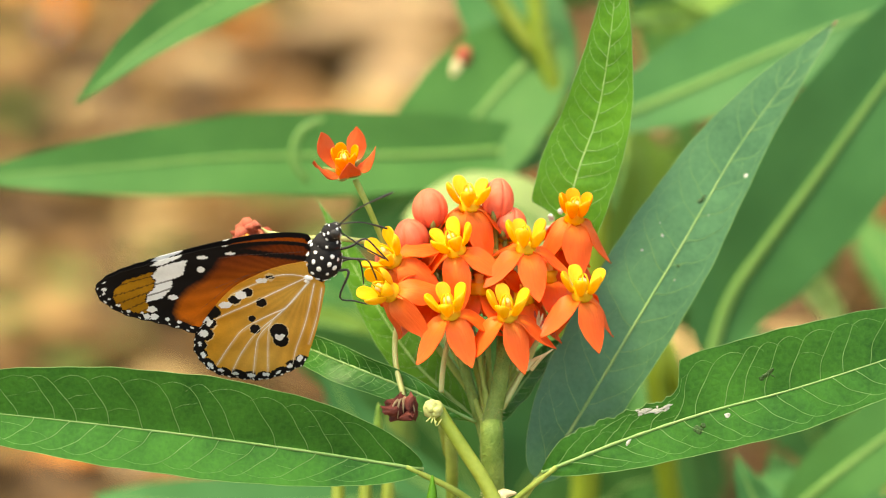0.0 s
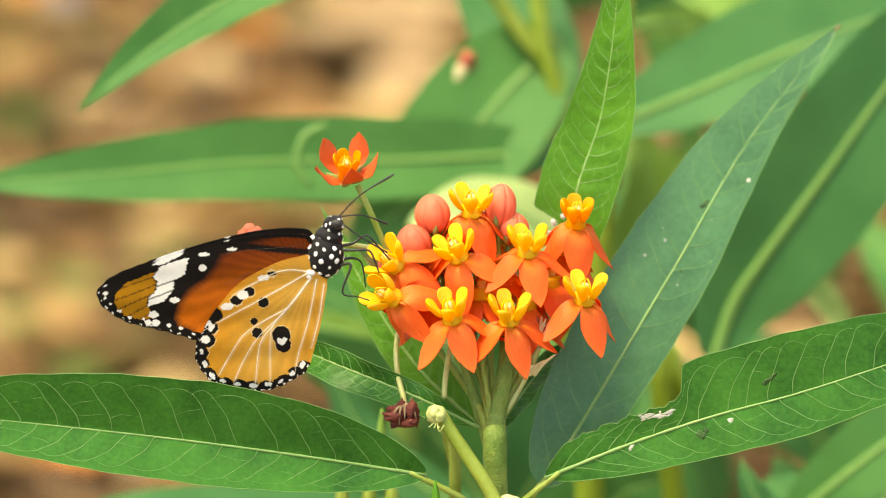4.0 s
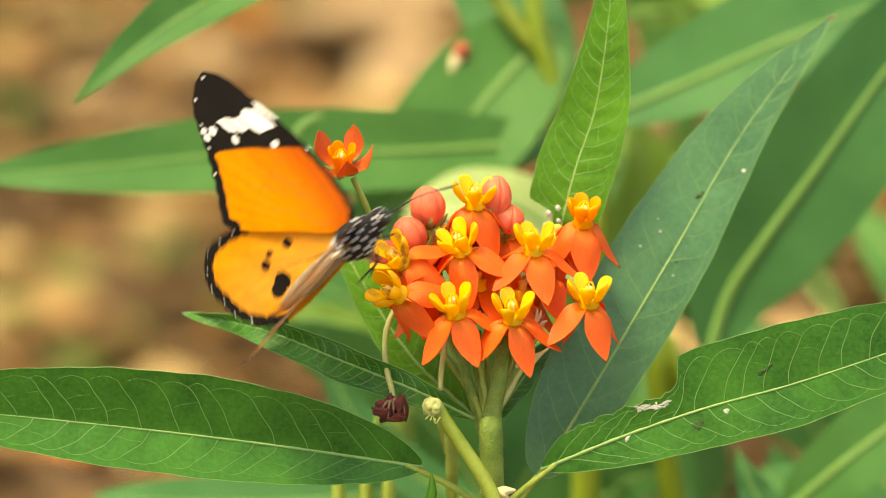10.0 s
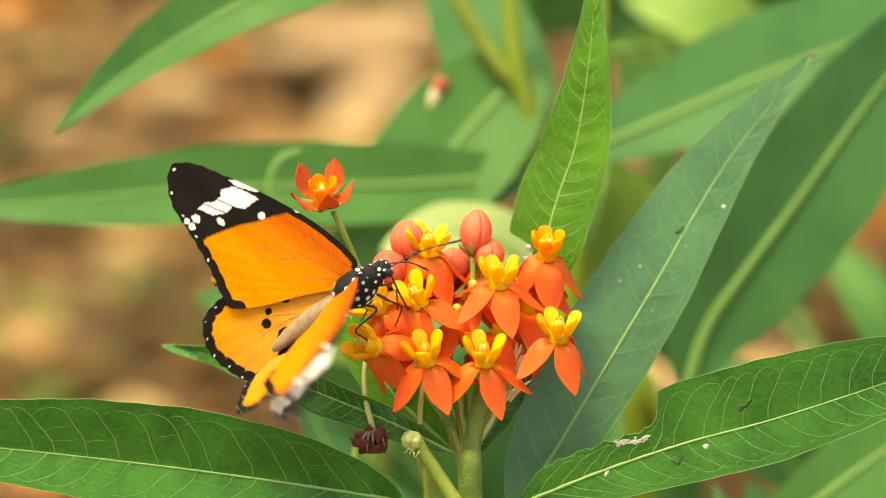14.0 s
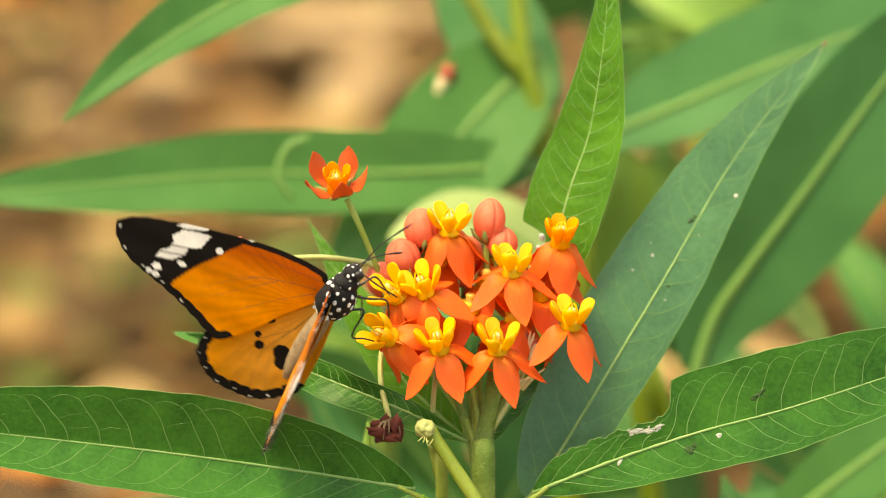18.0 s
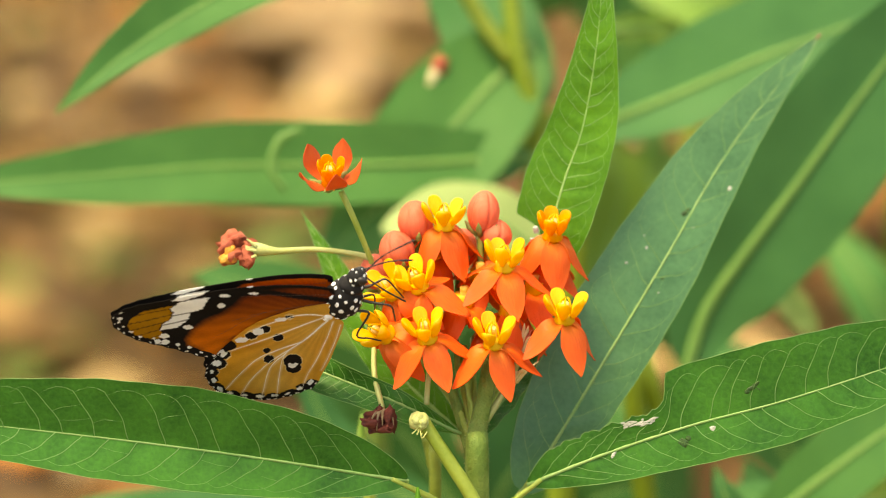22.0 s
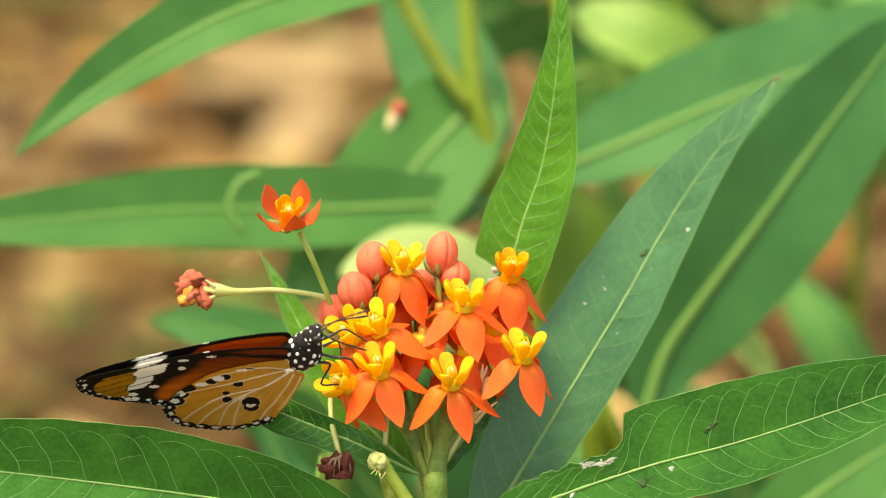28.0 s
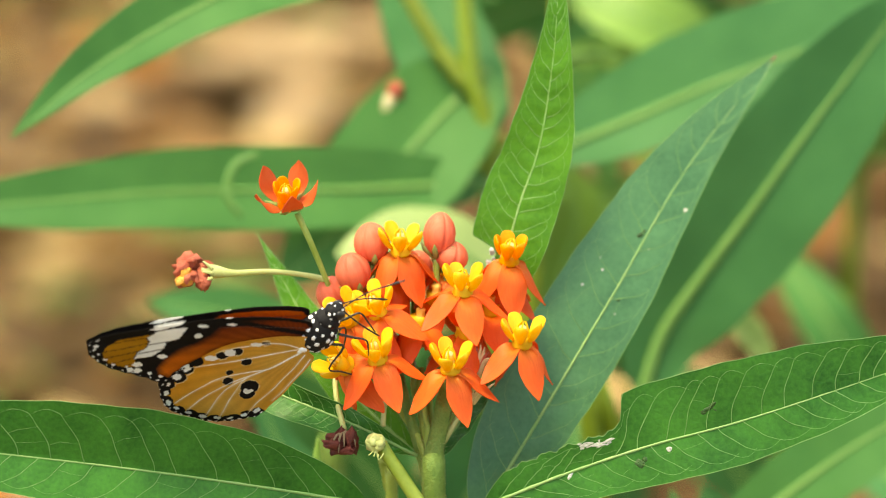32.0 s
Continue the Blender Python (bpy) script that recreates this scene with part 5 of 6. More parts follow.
def paint_fore(clean, edge, upper):
    pts = ragged(clean, 0.06)
    base = np.array((0.60, 0.115, 0.01) if upper else (0.17, 0.032, 0.007))
    warm = np.array((0.80, 0.27, 0.015) if upper else (0.6, 0.145, 0.013))
    costa = near_line(clean, edge[int(0.055 * len(edge)):int(0.49 * len(edge))])
    k = np.clip((costa - 2.5) / 8.0, 0, 1)[:, None] ** (0.8 if upper else 1.5)
    colour = scales(base + (warm - base) * k, clean, 0.07)
    end = BLACK_END_TOP if upper else BLACK_END
    depth = near_line(pts, [*end, end[0]]) * np.where(inside(pts, end), 1, -1)
    k = np.clip(depth / (0.5 if upper else 1.5) + 0.5, 0, 1)[:, None]
    colour = colour + (np.array(INK) - colour) * k
    colour[costa < (1.0 if upper else 0.75)] = INK
    if not upper:
        stripe = near_line(pts, [(-0.10, 2.85), (-1.12, 8.18), (-1.89, 13.07), (-3.88, 17.57)])
        k = np.clip((0.75 - stripe) / 0.35, 0, 1)[:, None]
        colour = colour + (np.array(INK) - colour) * k
    rim = near_line(clean, edge[int(0.49 * len(edge)):int(0.80 * len(edge))])
    colour[rim < 1.5] = INK
    if upper:
        margin_spots(colour, pts, edge, 0.49, 0.72, 0.7, 4.6, 0.26)
    else:
        colour[inside(pts, OCHRE)] = (0.42, 0.19, 0.014)
        for line in APEX_VEINS:
            colour[(near_line(pts, line) < 0.12) & inside(pts, OCHRE)] = (0.16, 0.075, 0.012)
        colour = scales(colour, clean, 0.05)
        margin_spots(colour, pts, edge, 0.46, 0.80, 0.30, 1.75, 0.22, 0.5)
        margin_spots(colour, pts, edge, 0.47, 0.78, 1.2, 2.3, 0.33, 0.8)
    white = inside(pts, WHITE_BAND) | inside(pts, WHITE_DASH)
    colour[white] = SNOW
    for line in APEX_VEINS[:3]:
        colour[white & (near_line(clean, [np.array(p) + np.array((1.0, -4.6)) for p in line]) < 0.15)] = (0.3, 0.29, 0.27)
    spots(colour, pts, FORE_SPOTS if not upper else FORE_SPOTS[:2] + FORE_SPOTS[4:], SNOW)
    return colour


def paint_hind(clean, edge, upper):
    pts = ragged(clean, 0.05)
    base = np.array((0.78, 0.30, 0.02) if upper else (0.66, 0.31, 0.036))
    pale = np.array((0.74, 0.34, 0.05) if upper else (0.66, 0.375, 0.075))
    k = np.clip((near_line(clean, [(-5.14, 3.78), (-13.02, 5.84), (-21.68, 7.14)]) * -0.115 + 1), 0, 1)[:, None]
    colour = scales(base + (pale - base) * k, clean, 0.05)
    rim = near_line(clean, edge[int(0.33 * len(edge)):int(0.755 * len(edge))])
    run = along(clean, edge)
    first = 0.36 * len(edge) * np.linalg.norm(edge[1] - edge[0])
    scallop = np.abs(np.cos((run - first) * math.pi / 2.75)) ** 0.7
    colour[rim < (1.5 if upper else 1.15) + (0.4 if upper else 0.75) * scallop] = INK
    if upper:
        spots(colour, pts, HIND_BLACK[:5], INK)
        margin_spots(colour, pts, edge, 0.36, 0.7, 0.5, 3.4, 0.2)
    else:
        for line in HIND_VEINS:
            near = near_line(clean, line)
            k = (0.5 * np.clip((0.42 - near) / 0.3, 0, 1))[:, None]
            colour = colour + (np.array((0.8, 0.6, 0.34)) - colour) * k * (rim > 1.6)[:, None]
        for mark in HIND_BLACK:
            d = np.hypot(pts[:, 0] - mark[0], pts[:, 1] - mark[1])
            colour[(d < mark[2] * 1.1) & (rim > 1.9)] = (0.76, 0.56, 0.28)
        spots(colour, pts, HIND_BLACK, INK)
        spots(colour, pts, HIND_WHITE, SNOW)
        margin_spots(colour, pts, edge, 0.36 + 0.004, 0.775, 0.16, 2.75 / 2, 0.24, 0.4)
        margin_spots(colour, pts, edge, 0.36, 0.77, 1.0, 2.75, 0.62, 0.6)
    return colour


def wing(name, points, hinge, side, paint, veins, outset, label):
    """A thin wing with its two painted faces. side: -1 right, 1 left; its own space starts at the hinge."""
    n, rings = 520, 90
    edge = outline(points, n)
    scallop = 0.12 * np.sin(np.arange(n) / n * 2 * math.pi * 34)
    middle = edge.mean(0)
    reach = edge - middle
    length = np.linalg.norm(reach, axis=1, keepdims=True)
    outer = (np.arange(n) > 0.36 * n) & (np.arange(n) < 0.78 * n)
    edge = edge + reach / length * (scallop * outer)[:, None]
    share = np.linspace(0, 1, rings + 1)[1:] ** 0.85
    pts = np.concatenate([[middle]] + [middle + (edge - middle) * s for s in share])
    m = len(pts)
    flat = pts - np.array(hinge)
    bend = 0.010 * (flat[:, 1] - 12) ** 2 * 0.06 + 0.10 * np.sin(flat[:, 0] * 0.9 + flat[:, 1] * 0.25)
    verts, tint = [], []
    for upper in (False, True):
        y = side * ((outset - 0.05) if upper else (outset + 0.05)) + side * bend
        verts += [tuple(v) for v in np.stack([flat[:, 0], y, flat[:, 1]], 1) / 1000]
        tint.append(paint(pts, edge, upper))
    faces = []
    for layer in (0, 1):
        o = layer * m
        flip = (layer == 1) == (side > 0)
        for j in range(n):
            k = (j + 1) % n
            f = (o, o + 1 + j, o + 1 + k)
            faces.append(f if flip else f[::-1])
            for r in range(rings - 1):
                a, b = o + 1 + r * n, o + 1 + (r + 1) * n
                f = (a + j, b + j, b + k, a + k)
                faces.append(f if flip else f[::-1])
    last = 1 + (rings - 1) * n
    faces += [(last + j, last + (j + 1) % n, m + last + (j + 1) % n, m + last + j) for j in range(n)]
    mesh = bpy.data.meshes.new(name)
    mesh.from_pydata(verts, [], faces)
    layer = mesh.attributes.new("paint", "FLOAT_COLOR", "POINT")
    layer.data.foreach_set("color", np.concatenate([np.concatenate(tint), np.ones((2 * m, 1))], 1).ravel())
    mesh.materials.append(WING)
    mesh.shade_smooth()
    ob = new(name, mesh)
    ob.parent = butterfly
    tagged(ob, label)
    ob.matrix_basis = Matrix.Translation(bp(hinge[0], side * 1.2, hinge[1]))
    for face_side, material, width in ((1, WING_VEIN_PALE if name == "hindwing" else WING_VEIN_DARK, 0.08 if name == "hindwing" else 0.035), (-1, WING_VEIN_DARK, 0.04)):
        for line in veins:
            run = []
            for p in spline([Vector((*q, 0)) for q in line], 14):
                a, b = p.x - hinge[0], p.y - hinge[1]
                bow = 0.010 * (b - 12) ** 2 * 0.06 + 0.10 * math.sin(a * 0.9 + b * 0.25)
                run.append(Vector((a, side * (outset + face_side * 0.05 + bow), b)) / 1000)
            part("wing_vein", tube(bmesh.new(), run, [width / 1000 * (1 - 0.5 * i / 14) for i in range(15)], 5), material, ob, local=True)
    return ob


WINGS = [
    wing("forewing", FORE, FORE_HINGE, 1, paint_fore, FORE_VEINS, 0.25, "orange forewing with a black tip and a white band"),
    wing("forewing", FORE, FORE_HINGE, -1, paint_fore, FORE_VEINS, 0.25, "orange forewing with a black tip and a white band"),
    wing("hindwing", HIND, HIND_HINGE, 1, paint_hind, HIND_VEINS, 0.75, "orange hindwing with black spots and a dotted margin"),
    wing("hindwing", HIND, HIND_HINGE, -1, paint_hind, HIND_VEINS, 0.75, "orange hindwing with black spots and a dotted margin"),
]


# ---- butterfly in the distance ----
FAR_ORANGE = surface("far_wing_orange", (0.85, 0.28, 0.02), (0.95, 0.4, 0.05), 0.004, 0.7, 0.1, 0.3, 0.1)
FAR_WHITE = surface("far_wing_white", (0.7, 0.72, 0.76), (0.85, 0.86, 0.88), 0.004, 0.7, 0.1, 0.3, 0.1)
visitor = thing("butterfly", (0, 0, 0), "small white and orange butterfly, out of focus", "butterfly")
bm = bmesh.new()
lump(bm, Vector(), (0.009, 0.0016, 0.0018), rough=0.1, seed=4, u=12, v=9)
body_part("body", bm, BODY_BLACK, visitor)
FAR_WINGS = []
for s in (1, -1):
    for name, material, reach, chord, turn in (("forewing", FAR_ORANGE, 36, 24, 18), ("hindwing", FAR_WHITE, 27, 24, -30)):
        grid = []
        for i in range(9):
            u = i / 8
            h = chord / 2000 * math.sin(math.pi * (0.1 + 0.8 * u)) ** 0.7 * (0.5 + 0.6 * u)
            grid.append([Matrix.Rotation(radians(turn), 3, "Y") @ Vector((h * v, 0.0002 * math.sin(3 * u), reach / 1000 * u)) for v in (-1, -0.4, 0.2, 0.8)])
        ob = body_part(name, sheet(bmesh.new(), grid, 0.0001), material, visitor)
        FAR_WINGS.append((ob, s))


# ---- what moves ----
def motions():
    # butterfly: seconds, millimetres aside and up, turn about the axes right, up and towards the eye
    flight = [
    (0, -20.6, -1.2, 33, -3, 7), (0.5, -20.7, -0.6, 30, -5, 7), (1, -20.3, -0.6, 32, -1, 7), (1.5, -20.6, -0.6, 30, -5, 8),
    (2, -20.5, -0.5, 30, -2, 9), (2.5, -20.8, 0.9, 20, -3, 9), (3, -20.8, 0.6, 19, -2, 8), (3.5, -20.7, 0.6, 19, -1, 8),
    (5.5, -20.7, 0.6, 20, -1, 7), (6, -20.9, -0, 23, 0, 7), (6.5, -20.8, 0.2, 22, 0, 7), (7, -20.7, -0, 24, 1, 7),
    (7.5, -20.5, -0.7, 30, 1, 6), (8, -20.5, -1.4, 36, 1, 6), (8.5, -20.5, -2, 39, 1, 5), (9, -21.2, -2.2, 39, 0, 7),
    (9.5, -21, -2.8, 41, 0, 8), (9.8, -19.7, -1.4, 41, 0, 8), (9.9, -20.6, -1.9, 42, -11, -8), (10, -14, 1.7, 28, 16, -18),
    (10.1, -11.4, 4.2, 18, 20, -26), (10.2, -13.7, 2.5, 23, 23, -13), (10.3, -12, 3.9, 31, 22, -15), (10.4, -12.5, 2.6, 21, 2, -21),
    (10.5, -11.5, 2.8, -2, 7, -41), (10.6, -19.2, -4.5, 44, -7, -5), (10.7, -13.6, -4.1, 54, 16, -33), (10.8, -16, -7.5, 59, 10, -27),
    (10.9, -14.1, -2, 0, -5, -38), (11, -5.8, 5.5, -18, -21, -32), (11.1, -10.7, 3.5, 21, 4, -23), (11.2, -12.2, 1.8, 18, -12, -15),
    (11.3, -11.1, 3.6, 3, -12, -30), (11.4, -11, 1, 8, 17, -26), (11.5, -13, 0.2, 13, 29, -16), (11.6, -13.2, 1.3, 14, 29, -20),
    (11.7, -14.1, -0.7, 19, 29, -18), (12, -13, 1, 8, 12, -5), (12.5, -12.3, 0.9, 6, 9, -4), (13, -13, 1, 2, 0, -4),
    (13.5, -12.9, 0.4, -2, 1, -4), (13.8, -13.3, -0.5, -2, 1, -4), (13.9, -11.9, -0.2, 51, 14, 0), (14, -10.6, -1.1, 34, 23, -23),
    (14.1, -11.1, -1, 38, 29, -20), (14.2, -17.2, -2.8, 37, 24, -9), (14.3, -14.2, -2, 39, 18, -7), (14.4, -14.8, -1.6, 39, 16, -4),
    (14.5, -15.1, -2.3, 48, 20, 5), (14.8, -14.3, -2.9, 25, 6, 3), (16, -14.6, -4.4, 25, 6, 3), (16.5, -14, -2.7, 53, 38, -2),
    (16.6, -13.8, -2.2, 40, 34, -12), (16.7, -13.9, -3.3, 21, 34, -21), (16.8, -12.7, -4.3, 40, 30, -4), (17, -14.5, -3.7, 25, 6, 3),
    (17.5, -14.7, -3.1, 17, 6, 3), (17.8, -15.7, -2.4, 17, 6, 3), (17.9, -12.5, -4.1, 34, -9, 4), (18, -16.7, -4.7, 39, 19, 1),
    (18.1, -15.8, -3.1, 41, 23, -3), (18.3, -15.1, -2.7, 41, 22, -10), (18.5, -14.3, -2.2, 45, 22, -11), (18.6, -14.3, -2.3, 43, 21, -12),
    (18.7, -14.9, -2.8, 42, 22, -11), (18.8, -14.4, -3.8, 48, 19, 4), (19, -13.6, -2.7, 3, -1, 0), (19.5, -16.9, -3.8, 11, -1, 5),
    (20, -14.7, -2.7, 15, -1, 3), (20.5, -15.3, -3.8, 23, -1, 5), (20.6, -13.2, -5.4, 51, 8, 13), (20.7, -13.3, -6.3, 57, 5, 9),
    (20.8, -15.7, -8.1, 38, 10, -1), (20.9, -15.9, -7.4, 39, 11, -5), (21, -15.5, -7.2, 40, 4, -7), (21.3, -14.8, -7.6, 41, -6, -6),
    (21.5, -14.4, -8.1, 42, -4, -7), (21.6, -13.9, -7.3, 58, -3, 6), (21.7, -14.6, -8.4, 58, 7, 7), (22, -14.7, -6.1, 47, 6, 1),
    (22.5, -14.8, -6.2, 48, 4, 1), (23, -15.1, -5.4, 46, 5, 0), (23.5, -14.1, -6.5, 54, 5, -4), (24, -14.2, -5.6, 51, 7, -3),
    (24.5, -14.2, -5.7, 50, 6, -2), (25, -15.1, -7.3, 54, 5, 5), (25.5, -14.4, -7.8, 61, 3, -1), (27.5, -14.6, -8.4, 60, -3, 7),
    (28, -14.5, -8.4, 59, 0, 8), (28.5, -14, -9.2, 60, 1, 4), (29, -13.5, -9.6, 63, 3, 3), (29.5, -12.4, -9.4, 60, 5, -1),
    (30, -12.3, -8.8, 60, 4, -2), (30.5, -12, -9.2, 59, 7, -2), (31, -13.2, -9.8, 58, 2, 6), (31.5, -12, -10.2, 56, 6, 2),
    (32, -11.4, -8.1, 48, 11, -3)]
    # wings: seconds, opening of the left and the right pair, forward turn of the fore and the hind pair
    beats = [
    (0, -2, -2, 5, -1), (0.5, -2, -2, 5, -1), (1, -2, -2, 5, -1), (1.5, -2, -2, 4, 0), (2, -2, -2, 5, 0),
    (2.5, -2, -2, 5, -1), (3, -2, -2, 5, -1), (3.5, -2, -2, 5, -1), (5.5, -2, -2, 5, -1), (6, -2, -2, 4, -2),
    (6.5, -2, -2, 4, -2), (7, -2, -2, 4, -2), (7.5, -2, -2, 4, -2), (8, -2, -2, 4, -2), (8.5, -2, -2, 4, -2),
    (9, -2, -2, 4, -2), (9.5, -2, -2, 4, -2), (9.8, -2, -2, 4, -2), (9.9, 49, 96, 24, -12), (10, 45, 62, 28, 1),
    (10.1, 55, 94, 29, 12), (10.2, 37, 35, 18, -10), (10.3, 31, 62, 22, -15), (10.4, 38, 45, 19, -7), (10.5, 22, 92, 7, 9),
    (10.6, 10, 16, 7, -7), (10.7, -4, 2, 4, 6), (10.8, -6, 3, 5, 1), (10.9, 25, 21, 4, 4), (11, -2, -2, 28, 13),
    (11.1, 22, 45, 17, -10), (11.2, 17, 8, 7, -3), (11.3, 15, 6, 14, 2), (11.4, 26, 34, 16, -4), (11.5, 30, 40, 16, -5),
    (11.6, 30, 34, 16, -1), (11.7, 6, 5, 3, 4), (12, -2, -2, 1, 5), (12.5, -2, -2, -1, 5), (13, -2, -2, -1, 5),
    (13.5, -2, -2, -1, 6), (13.8, 4, 6, -1, 6), (13.9, 10, 18, 17, -14), (14, 49, 69, 8, -14), (14.1, 47, 77, 13, -12),
    (14.2, 40, 67, 12, -4), (14.3, 42, 67, 12, -4), (14.4, 41, 68, 14, -4), (14.5, 13, 31, 24, -20), (14.8, -2, -2, 4, 4),
    (16, -1, 0, 4, 4), (16.5, 71, 74, 26, -7), (16.6, 55, 73, 22, -5), (16.7, 38, 45, 13, -1), (16.8, 17, 8, 7, 1),
    (17, -2, -2, 4, 4), (17.5, -2, -2, 4, 4), (17.8, -1, 0, 4, 4), (17.9, 16, 6, 1, 3), (18, 36, 61, 16, -4),
    (18.1, 36, 59, 14, -4), (18.3, 35, 60, 14, -4), (18.5, 33, 61, 12, -4), (18.6, 33, 62, 13, -4), (18.7, 33, 58, 13, -4),
    (18.8, 6, 19, 23, -15), (19, -2, -2, 0, 0), (19.5, -2, -2, 0, 0), (20, -2, -2, 0, 0), (20.5, -1, 0, 0, 0),
    (20.6, 13, 2, 15, -8), (20.7, 15, 29, 28, -21), (20.8, 33, 59, 20, -6), (20.9, 39, 66, 20, -18), (21, 41, 76, 24, -16),
    (21.3, 41, 87, 28, -10), (21.5, 40, 82, 28, -10), (21.6, 18, 42, 29, -19), (21.7, 15, -1, 9, 0), (22, -2, -2, 5, -5),
    (22.5, -2, -2, 3, -4), (23, -2, -2, 2, -4), (23.5, -2, -2, 3, -4), (24, -2, -2, 2, -3), (24.5, -2, -2, 2, -3),
    (25, -2, -2, 2, -2), (25.5, -2, -2, 2, -2), (27.5, -2, -2, 4, 6), (28, -2, -2, 4, 6), (28.5, -2, -2, 3, 6),
    (29, -2, -2, 3, 7), (29.5, -2, -2, 2, 6), (30, -2, -2, 2, 7), (30.5, -2, -2, 2, 6), (31, -2, -2, 1, 7),
    (31.5, -2, -2, 1, 7), (32, -2, -2, 5, 7)]
    rows = []
    for t, x, y, rx, ry, rz in flight:
        turn = Vector((rx, ry, rz)) * (math.pi / 180)
        spin = Matrix.Rotation(turn.length, 3, turn.normalized()) if turn.length > 1e-6 else Matrix.Identity(3)
        place = AIM + (RIGHT * x + UP * y + AWAY * -16.0) / 1000
        rows.append((t, Matrix.Translation(place) @ (VIEW @ spin @ FLY_TURN).to_4x4()))
    walk(butterfly, rows)
    for i, ob in enumerate(WINGS):
        left, hind = i % 2 == 0, i > 1
        hinge = HIND_HINGE if hind else FORE_HINGE
        walk(ob, [(b[0], Matrix.Translation(bp(hinge[0], 1.2 if left else -1.2, hinge[1])) @ Matrix.Rotation(radians(-b[1] if left else b[2]), 4, "X") @ Matrix.Rotation(radians(b[4] if hind else b[3]), 4, "Y")) for b in beats])
    for ob, foot_of in FEELERS:
        walk(ob, [(t, Matrix.Translation(foot_of) @ Matrix.Rotation(radians(a), 4, "Y") @ Matrix.Translation(-foot_of)) for t, a in ((0, 16), (9.5, 14), (10.2, 0), (20, -3), (27.5, 6), (32, 6))])
    # the far butterfly: seconds, the spot of soil by millimetres aside and up, metres above it, opening of its wings
    visits = [(0.0, -66, 33, 0.0, 70), (0.3, -66, 33, 0.005, 40), (0.6, -68, 33, 0.0, 5), (1.7, -68, 33, 0.0, 5), (2.0, -66, 33, 0.0, 70), (2.3, -66, 33, 0.0, 20), (3.5, -68, 33, 0.0, 5),
              (4.6, -45, 36, 0.06, 60), (5.5, -15, 37, 0.0, 20), (6.5, -16, 37, 0.0, 5), (8.8, -15, 37, 0.0, 8), (9.0, -10, 31, 0.0, 65), (9.2, -7, 34, 0.03, 15), (9.5, 2, 40, 0.12, 60), (10.0, 10, 55, 0.2, 50), (11.0, 14, 66, 0.0, 40), (32.0, 14, 66, 0.0, 5)]
    walk(visitor, [(t, Matrix.Translation(ground_spot(x, y) + Vector((0, 0, 0.022 + z))) @ (VIEW @ Euler((radians(20), radians(8), radians(-12))).to_matrix() @ FLY_TURN).to_4x4()) for t, x, y, z, spread in visits])
    for ob, s in FAR_WINGS:
        walk(ob, [(v[0], Matrix.Rotation(radians(-s * v[4]), 4, "X")) for v in visits])
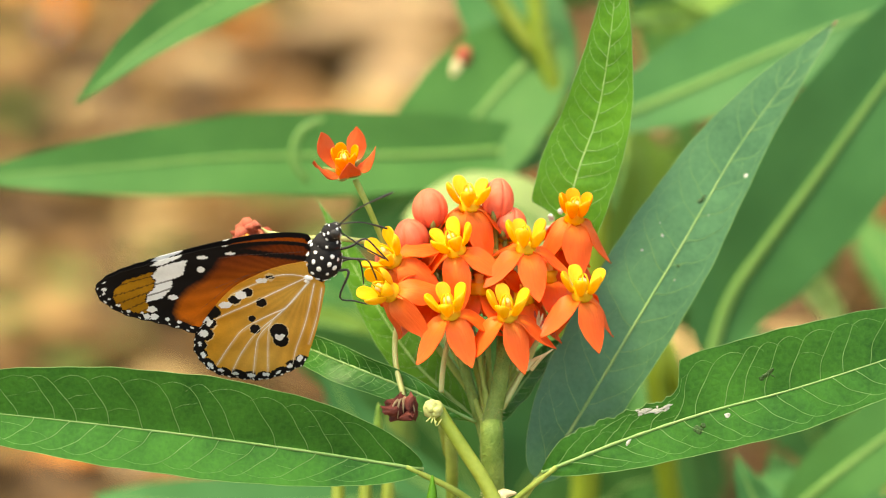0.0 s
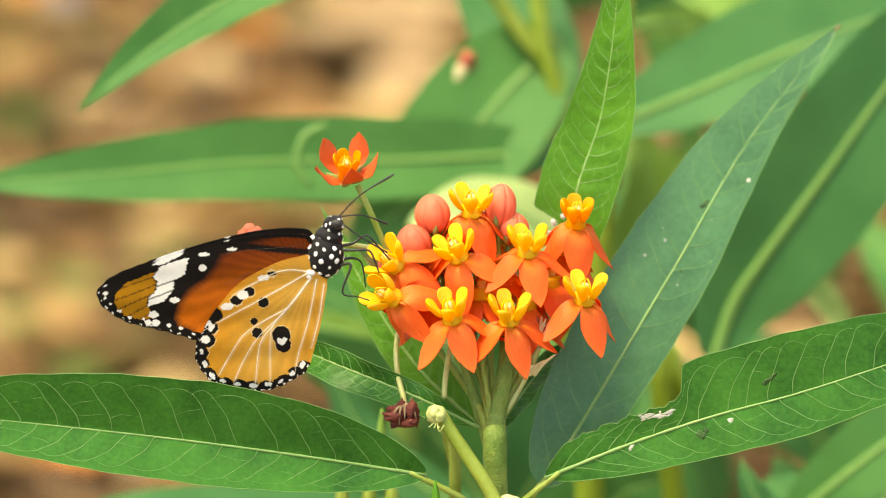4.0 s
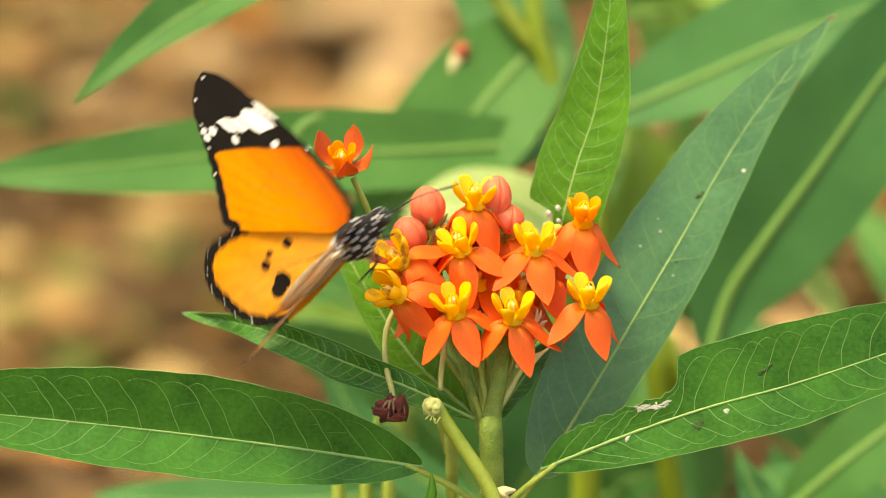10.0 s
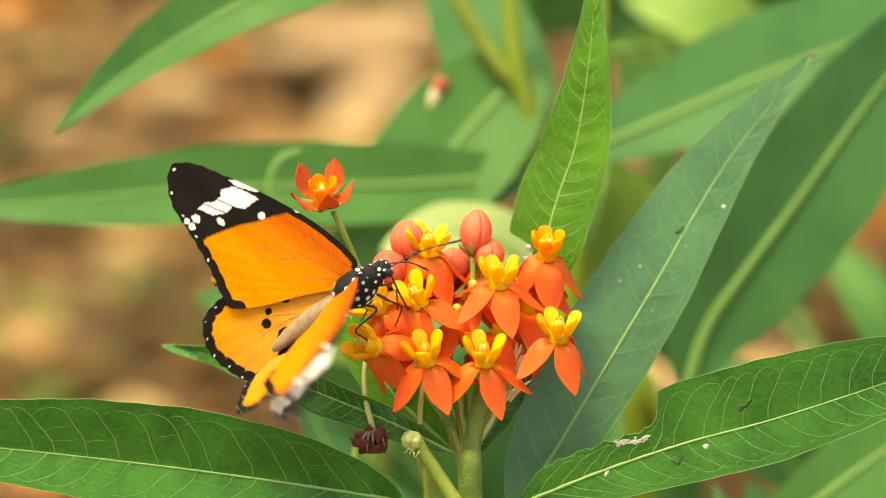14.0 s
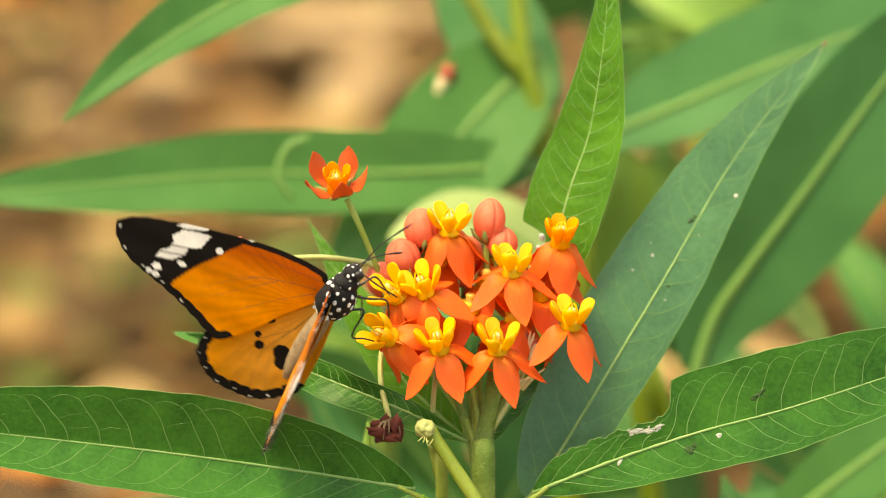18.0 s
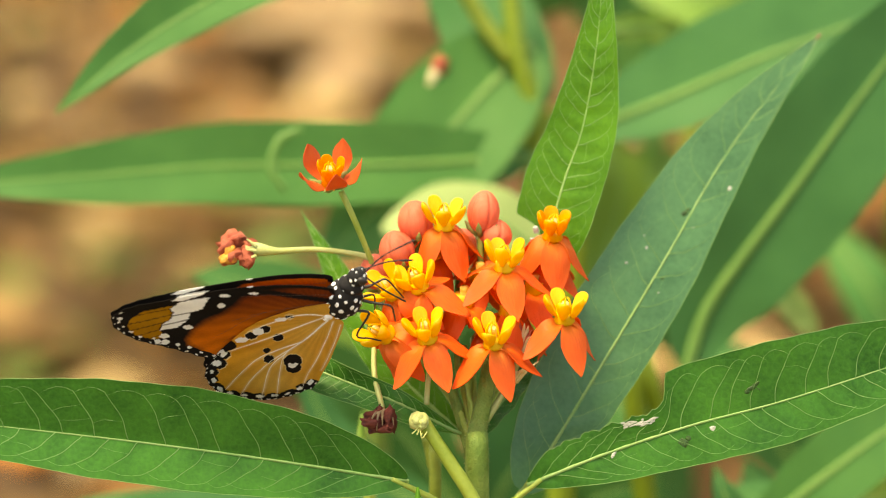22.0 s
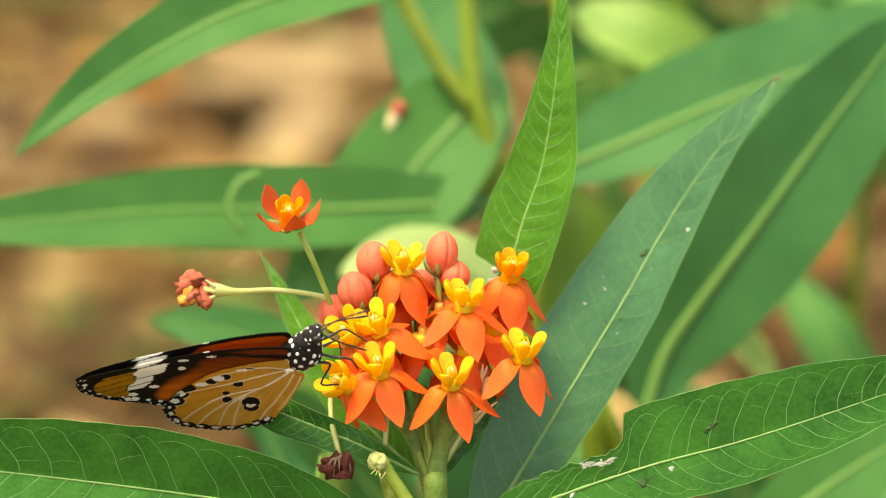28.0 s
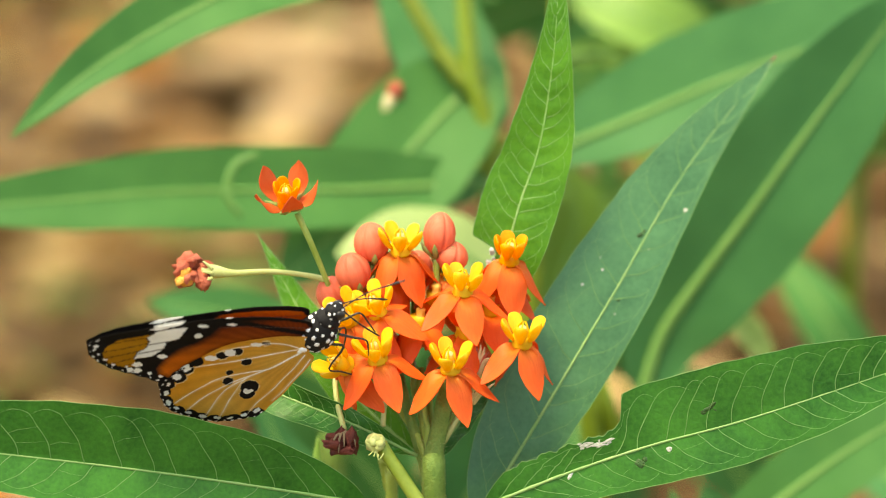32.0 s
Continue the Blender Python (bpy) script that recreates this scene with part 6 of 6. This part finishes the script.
    # florets bend under the butterfly: seconds, millimetres aside and up
    sway = {
        "F6": [(0, 0.0, -0.0), (1, 0.1, 0.4), (2, 0.1, -0.1), (3, -0.2, -0.0), (3.5, -0.2, 0.1), (5.5, -0.1, 0.1), (6, -0.3, -0.3), (7, -0.3, -0.4), (8, -0.2, -0.2), (9, -0.3, -0.6), (9.5, -0.0, -0.8), (10, 1.2, -1.1), (10.5, 2.1, -1.9), (11, 0.5, -0.1), (11.5, -0.4, -3.3), (12, -0.9, -2.5), (12.5, -0.3, -2.6), (13, -0.6, -2.0), (14, -0.3, -2.6), (14.5, -0.6, -2.5), (16.5, -0.1, -2.2), (17, -0.4, -1.9), (18, -0.3, -2.5), (19, -0.6, -2.1), (20, -0.1, -2.3), (21, 0.0, -2.6), (22, -0.0, -2.7), (23, -0.7, -2.7), (24, -0.6, -2.7), (25, -0.1, -2.8), (25.5, -0.2, -2.8), (27.5, -0.4, -2.4), (28, -0.1, -2.8), (29, -0.1, -2.8), (30, -0.3, -2.7), (31, 0.1, -3.5), (32, 0.1, -3.4)],
        "F5": [(0, 0.0, -0.0), (1, 0.1, 0.3), (2, 0.1, -0.1), (3, -0.1, -0.2), (3.5, -0.1, 0.0), (5.5, 0.0, 0.1), (6, -0.1, -0.2), (7, -0.1, -0.3), (8, -0.2, 0.0), (9, -0.3, -0.4), (9.5, -0.0, -0.5), (10, 1.4, -2.0), (10.5, 2.1, -2.0), (11, 0.7, -0.3), (11.5, -0.6, -2.5), (12, -1.0, -1.6), (12.5, -0.5, -1.7), (13, -0.7, -1.4), (14, -0.4, -2.0), (14.5, -0.9, -1.7), (16.5, -0.3, -1.5), (17, -0.6, -1.1), (18, -0.5, -1.7), (19, -0.8, -1.3), (20, -0.4, -1.6), (21, -0.4, -1.8), (22, -0.6, -1.9), (23, -0.7, -1.6), (24, -0.6, -1.8), (25, -0.5, -1.8), (25.5, -0.4, -1.8), (27.5, -0.6, -1.6), (28, -0.6, -1.8), (29, -0.6, -2.0), (30, -0.6, -1.9), (31, -0.6, -2.4), (32, -0.4, -2.4)],
        "F3": [(0, 0.0, 0.0), (1, 0.1, 0.3), (2, 0.1, -0.3), (3, -0.1, -0.0), (3.5, -0.2, 0.1), (5.5, -0.1, 0.1), (6, -0.3, -0.3), (7, -0.3, -0.4), (8, -0.5, -0.1), (9, -0.6, -0.5), (9.5, -0.3, -0.6), (10, 1.8, -1.1), (10.5, 2.0, -1.8), (11, 0.6, 1.1), (11.5, -1.0, -1.5), (12, -1.5, -0.8), (12.5, -1.0, -0.9), (13, -1.1, -0.5), (14, -0.9, -0.9), (14.5, -1.5, -0.9), (16.5, -0.8, -0.6), (17, -1.1, -0.4), (18, -1.0, -0.8), (19, -1.3, -0.4), (20, -0.9, -0.8), (21, -1.1, -1.1), (22, -1.3, -1.2), (23, -1.3, -1.0), (24, -1.1, -0.9), (25, -1.2, -1.3), (25.5, -1.1, -1.3), (27.5, -1.1, -1.0), (28, -1.1, -1.2), (29, -1.1, -1.3), (30, -1.1, -1.1), (31, -1.2, -1.7), (32, -0.9, -1.7)],
        "F4": [(0, 0.0, 0.0), (1, 0.1, 0.3), (2, 0.1, -0.1), (3, -0.1, -0.0), (3.5, -0.2, 0.0), (5.5, -0.1, 0.1), (6, -0.3, -0.2), (7, -0.2, -0.1), (8, -0.5, 0.0), (9, -0.5, -0.1), (9.5, -0.6, -0.2), (10, 1.9, -1.4), (10.5, 1.9, -1.4), (11, 0.8, -0.2), (11.5, -1.3, -1.5), (12, -1.7, -1.0), (12.5, -1.2, -1.1), (13, -1.3, -0.8), (14, -1.0, -1.1), (14.5, -1.5, -0.8), (16.5, -0.8, -0.7), (17, -1.3, -0.4), (18, -1.0, -0.9), (19, -1.3, -0.6), (20, -1.1, -0.8), (21, -1.3, -0.9), (22, -1.3, -0.9), (23, -1.5, -0.9), (24, -1.3, -0.9), (25, -1.4, -1.0), (25.5, -1.2, -1.0), (27.5, -1.2, -0.9), (28, -1.4, -1.1), (29, -1.3, -1.0), (30, -1.2, -1.0), (31, -1.5, -1.4), (32, -1.2, -1.4)],
        "F7": [(0, -0.0, -0.0), (1, 0.1, 0.4), (2, 0.1, -0.1), (3, -0.1, 0.0), (3.5, -0.2, 0.1), (5.5, -0.1, 0.1), (6, -0.3, -0.3), (7, -0.3, -0.3), (8, -0.2, -0.3), (9, -0.5, -0.7), (9.5, -0.2, -0.9), (10, 1.2, -0.4), (10.5, 1.9, -1.5), (11, 0.5, 0.2), (11.5, -0.4, -3.6), (12, -0.9, -2.7), (12.5, -0.4, -2.7), (13, -0.6, -2.3), (14, -0.3, -2.8), (14.5, -0.7, -2.7), (16.5, -0.3, -2.3), (17, -0.4, -2.2), (18, -0.5, -2.7), (19, -0.6, -2.4), (21, -1.2, -2.4), (23, -2.0, -1.8), (25.5, -2.6, -1.4), (28, -2.7, -1.2), (32, -2.7, -2.0)],
        "F1": [(0, 0.0, 0.0), (9.5, 0.0, -0.3), (10, 1.5, -0.3), (10.5, 2.0, -1.2), (11, -1.0, -1.0), (11.5, -3.0, -3.0), (13, -3.4, -2.7), (14.5, -3.0, -2.5), (16.5, -2.2, -1.2), (19, -1.9, -1.0), (23, -1.9, -1.5), (28, -1.8, -2.0), (32, -1.8, -2.0)],
        "F2": [(0, 0.0, 0.0), (9.5, 0.0, -0.3), (10, 1.5, -0.5), (10.5, 2.0, -1.5), (11, -0.6, -1.0), (11.5, -2.6, -3.7), (13, -2.6, -3.7), (14.5, -2.8, -3.8), (16.5, -3.6, -4.0), (19, -4.1, -4.0), (23, -4.0, -4.6), (28, -3.7, -5.0), (32, -3.7, -5.0)],
        "F8": [(0, 0.0, 0.0), (9.5, 0.0, -0.3), (10, 1.8, -0.8), (10.5, 2.2, -2.0), (11, 0.4, -2.0), (11.5, 1.2, -2.6), (13, 1.4, -2.7), (16.5, 2.0, -2.8), (19, 2.4, -3.0), (28, 2.8, -4.5), (32, 2.8, -4.5)],
        "F9": [(0, 0.0, 0.0), (9.5, 0.0, -0.3), (10, 1.8, -0.8), (10.5, 2.2, -2.0), (11, 0.4, -3.0), (11.5, 0.8, -4.0), (13, 0.9, -4.2), (16.5, 1.2, -4.4), (19, 1.4, -4.5), (28, 2.3, -7.0), (32, 2.3, -7.0)],
    }
    for key, steps in sway.items():
        rest = FLORETS[key].matrix_basis.copy()
        walk(FLORETS[key], [(t, Matrix.Translation((RIGHT * x + UP * y) / 1000) @ rest) for t, x, y in steps])
    # the wilted flower swings on its stalk
    rest = wilt.matrix_basis.copy()
    walk(wilt, [(t, Matrix.Translation((RIGHT * x + UP * y) / 1000) @ rest) for t, x, y in [(0, 0, 0), (1, 0.4, -0.1), (3, 0, 0), (6, -0.8, -0.6), (9, -1.5, -0.6), (13, -1.6, -0.2), (19, -1.0, -0.3), (23, -1.2, 0), (28, -1.4, -1), (32, -0.2, 0)]])


motions()
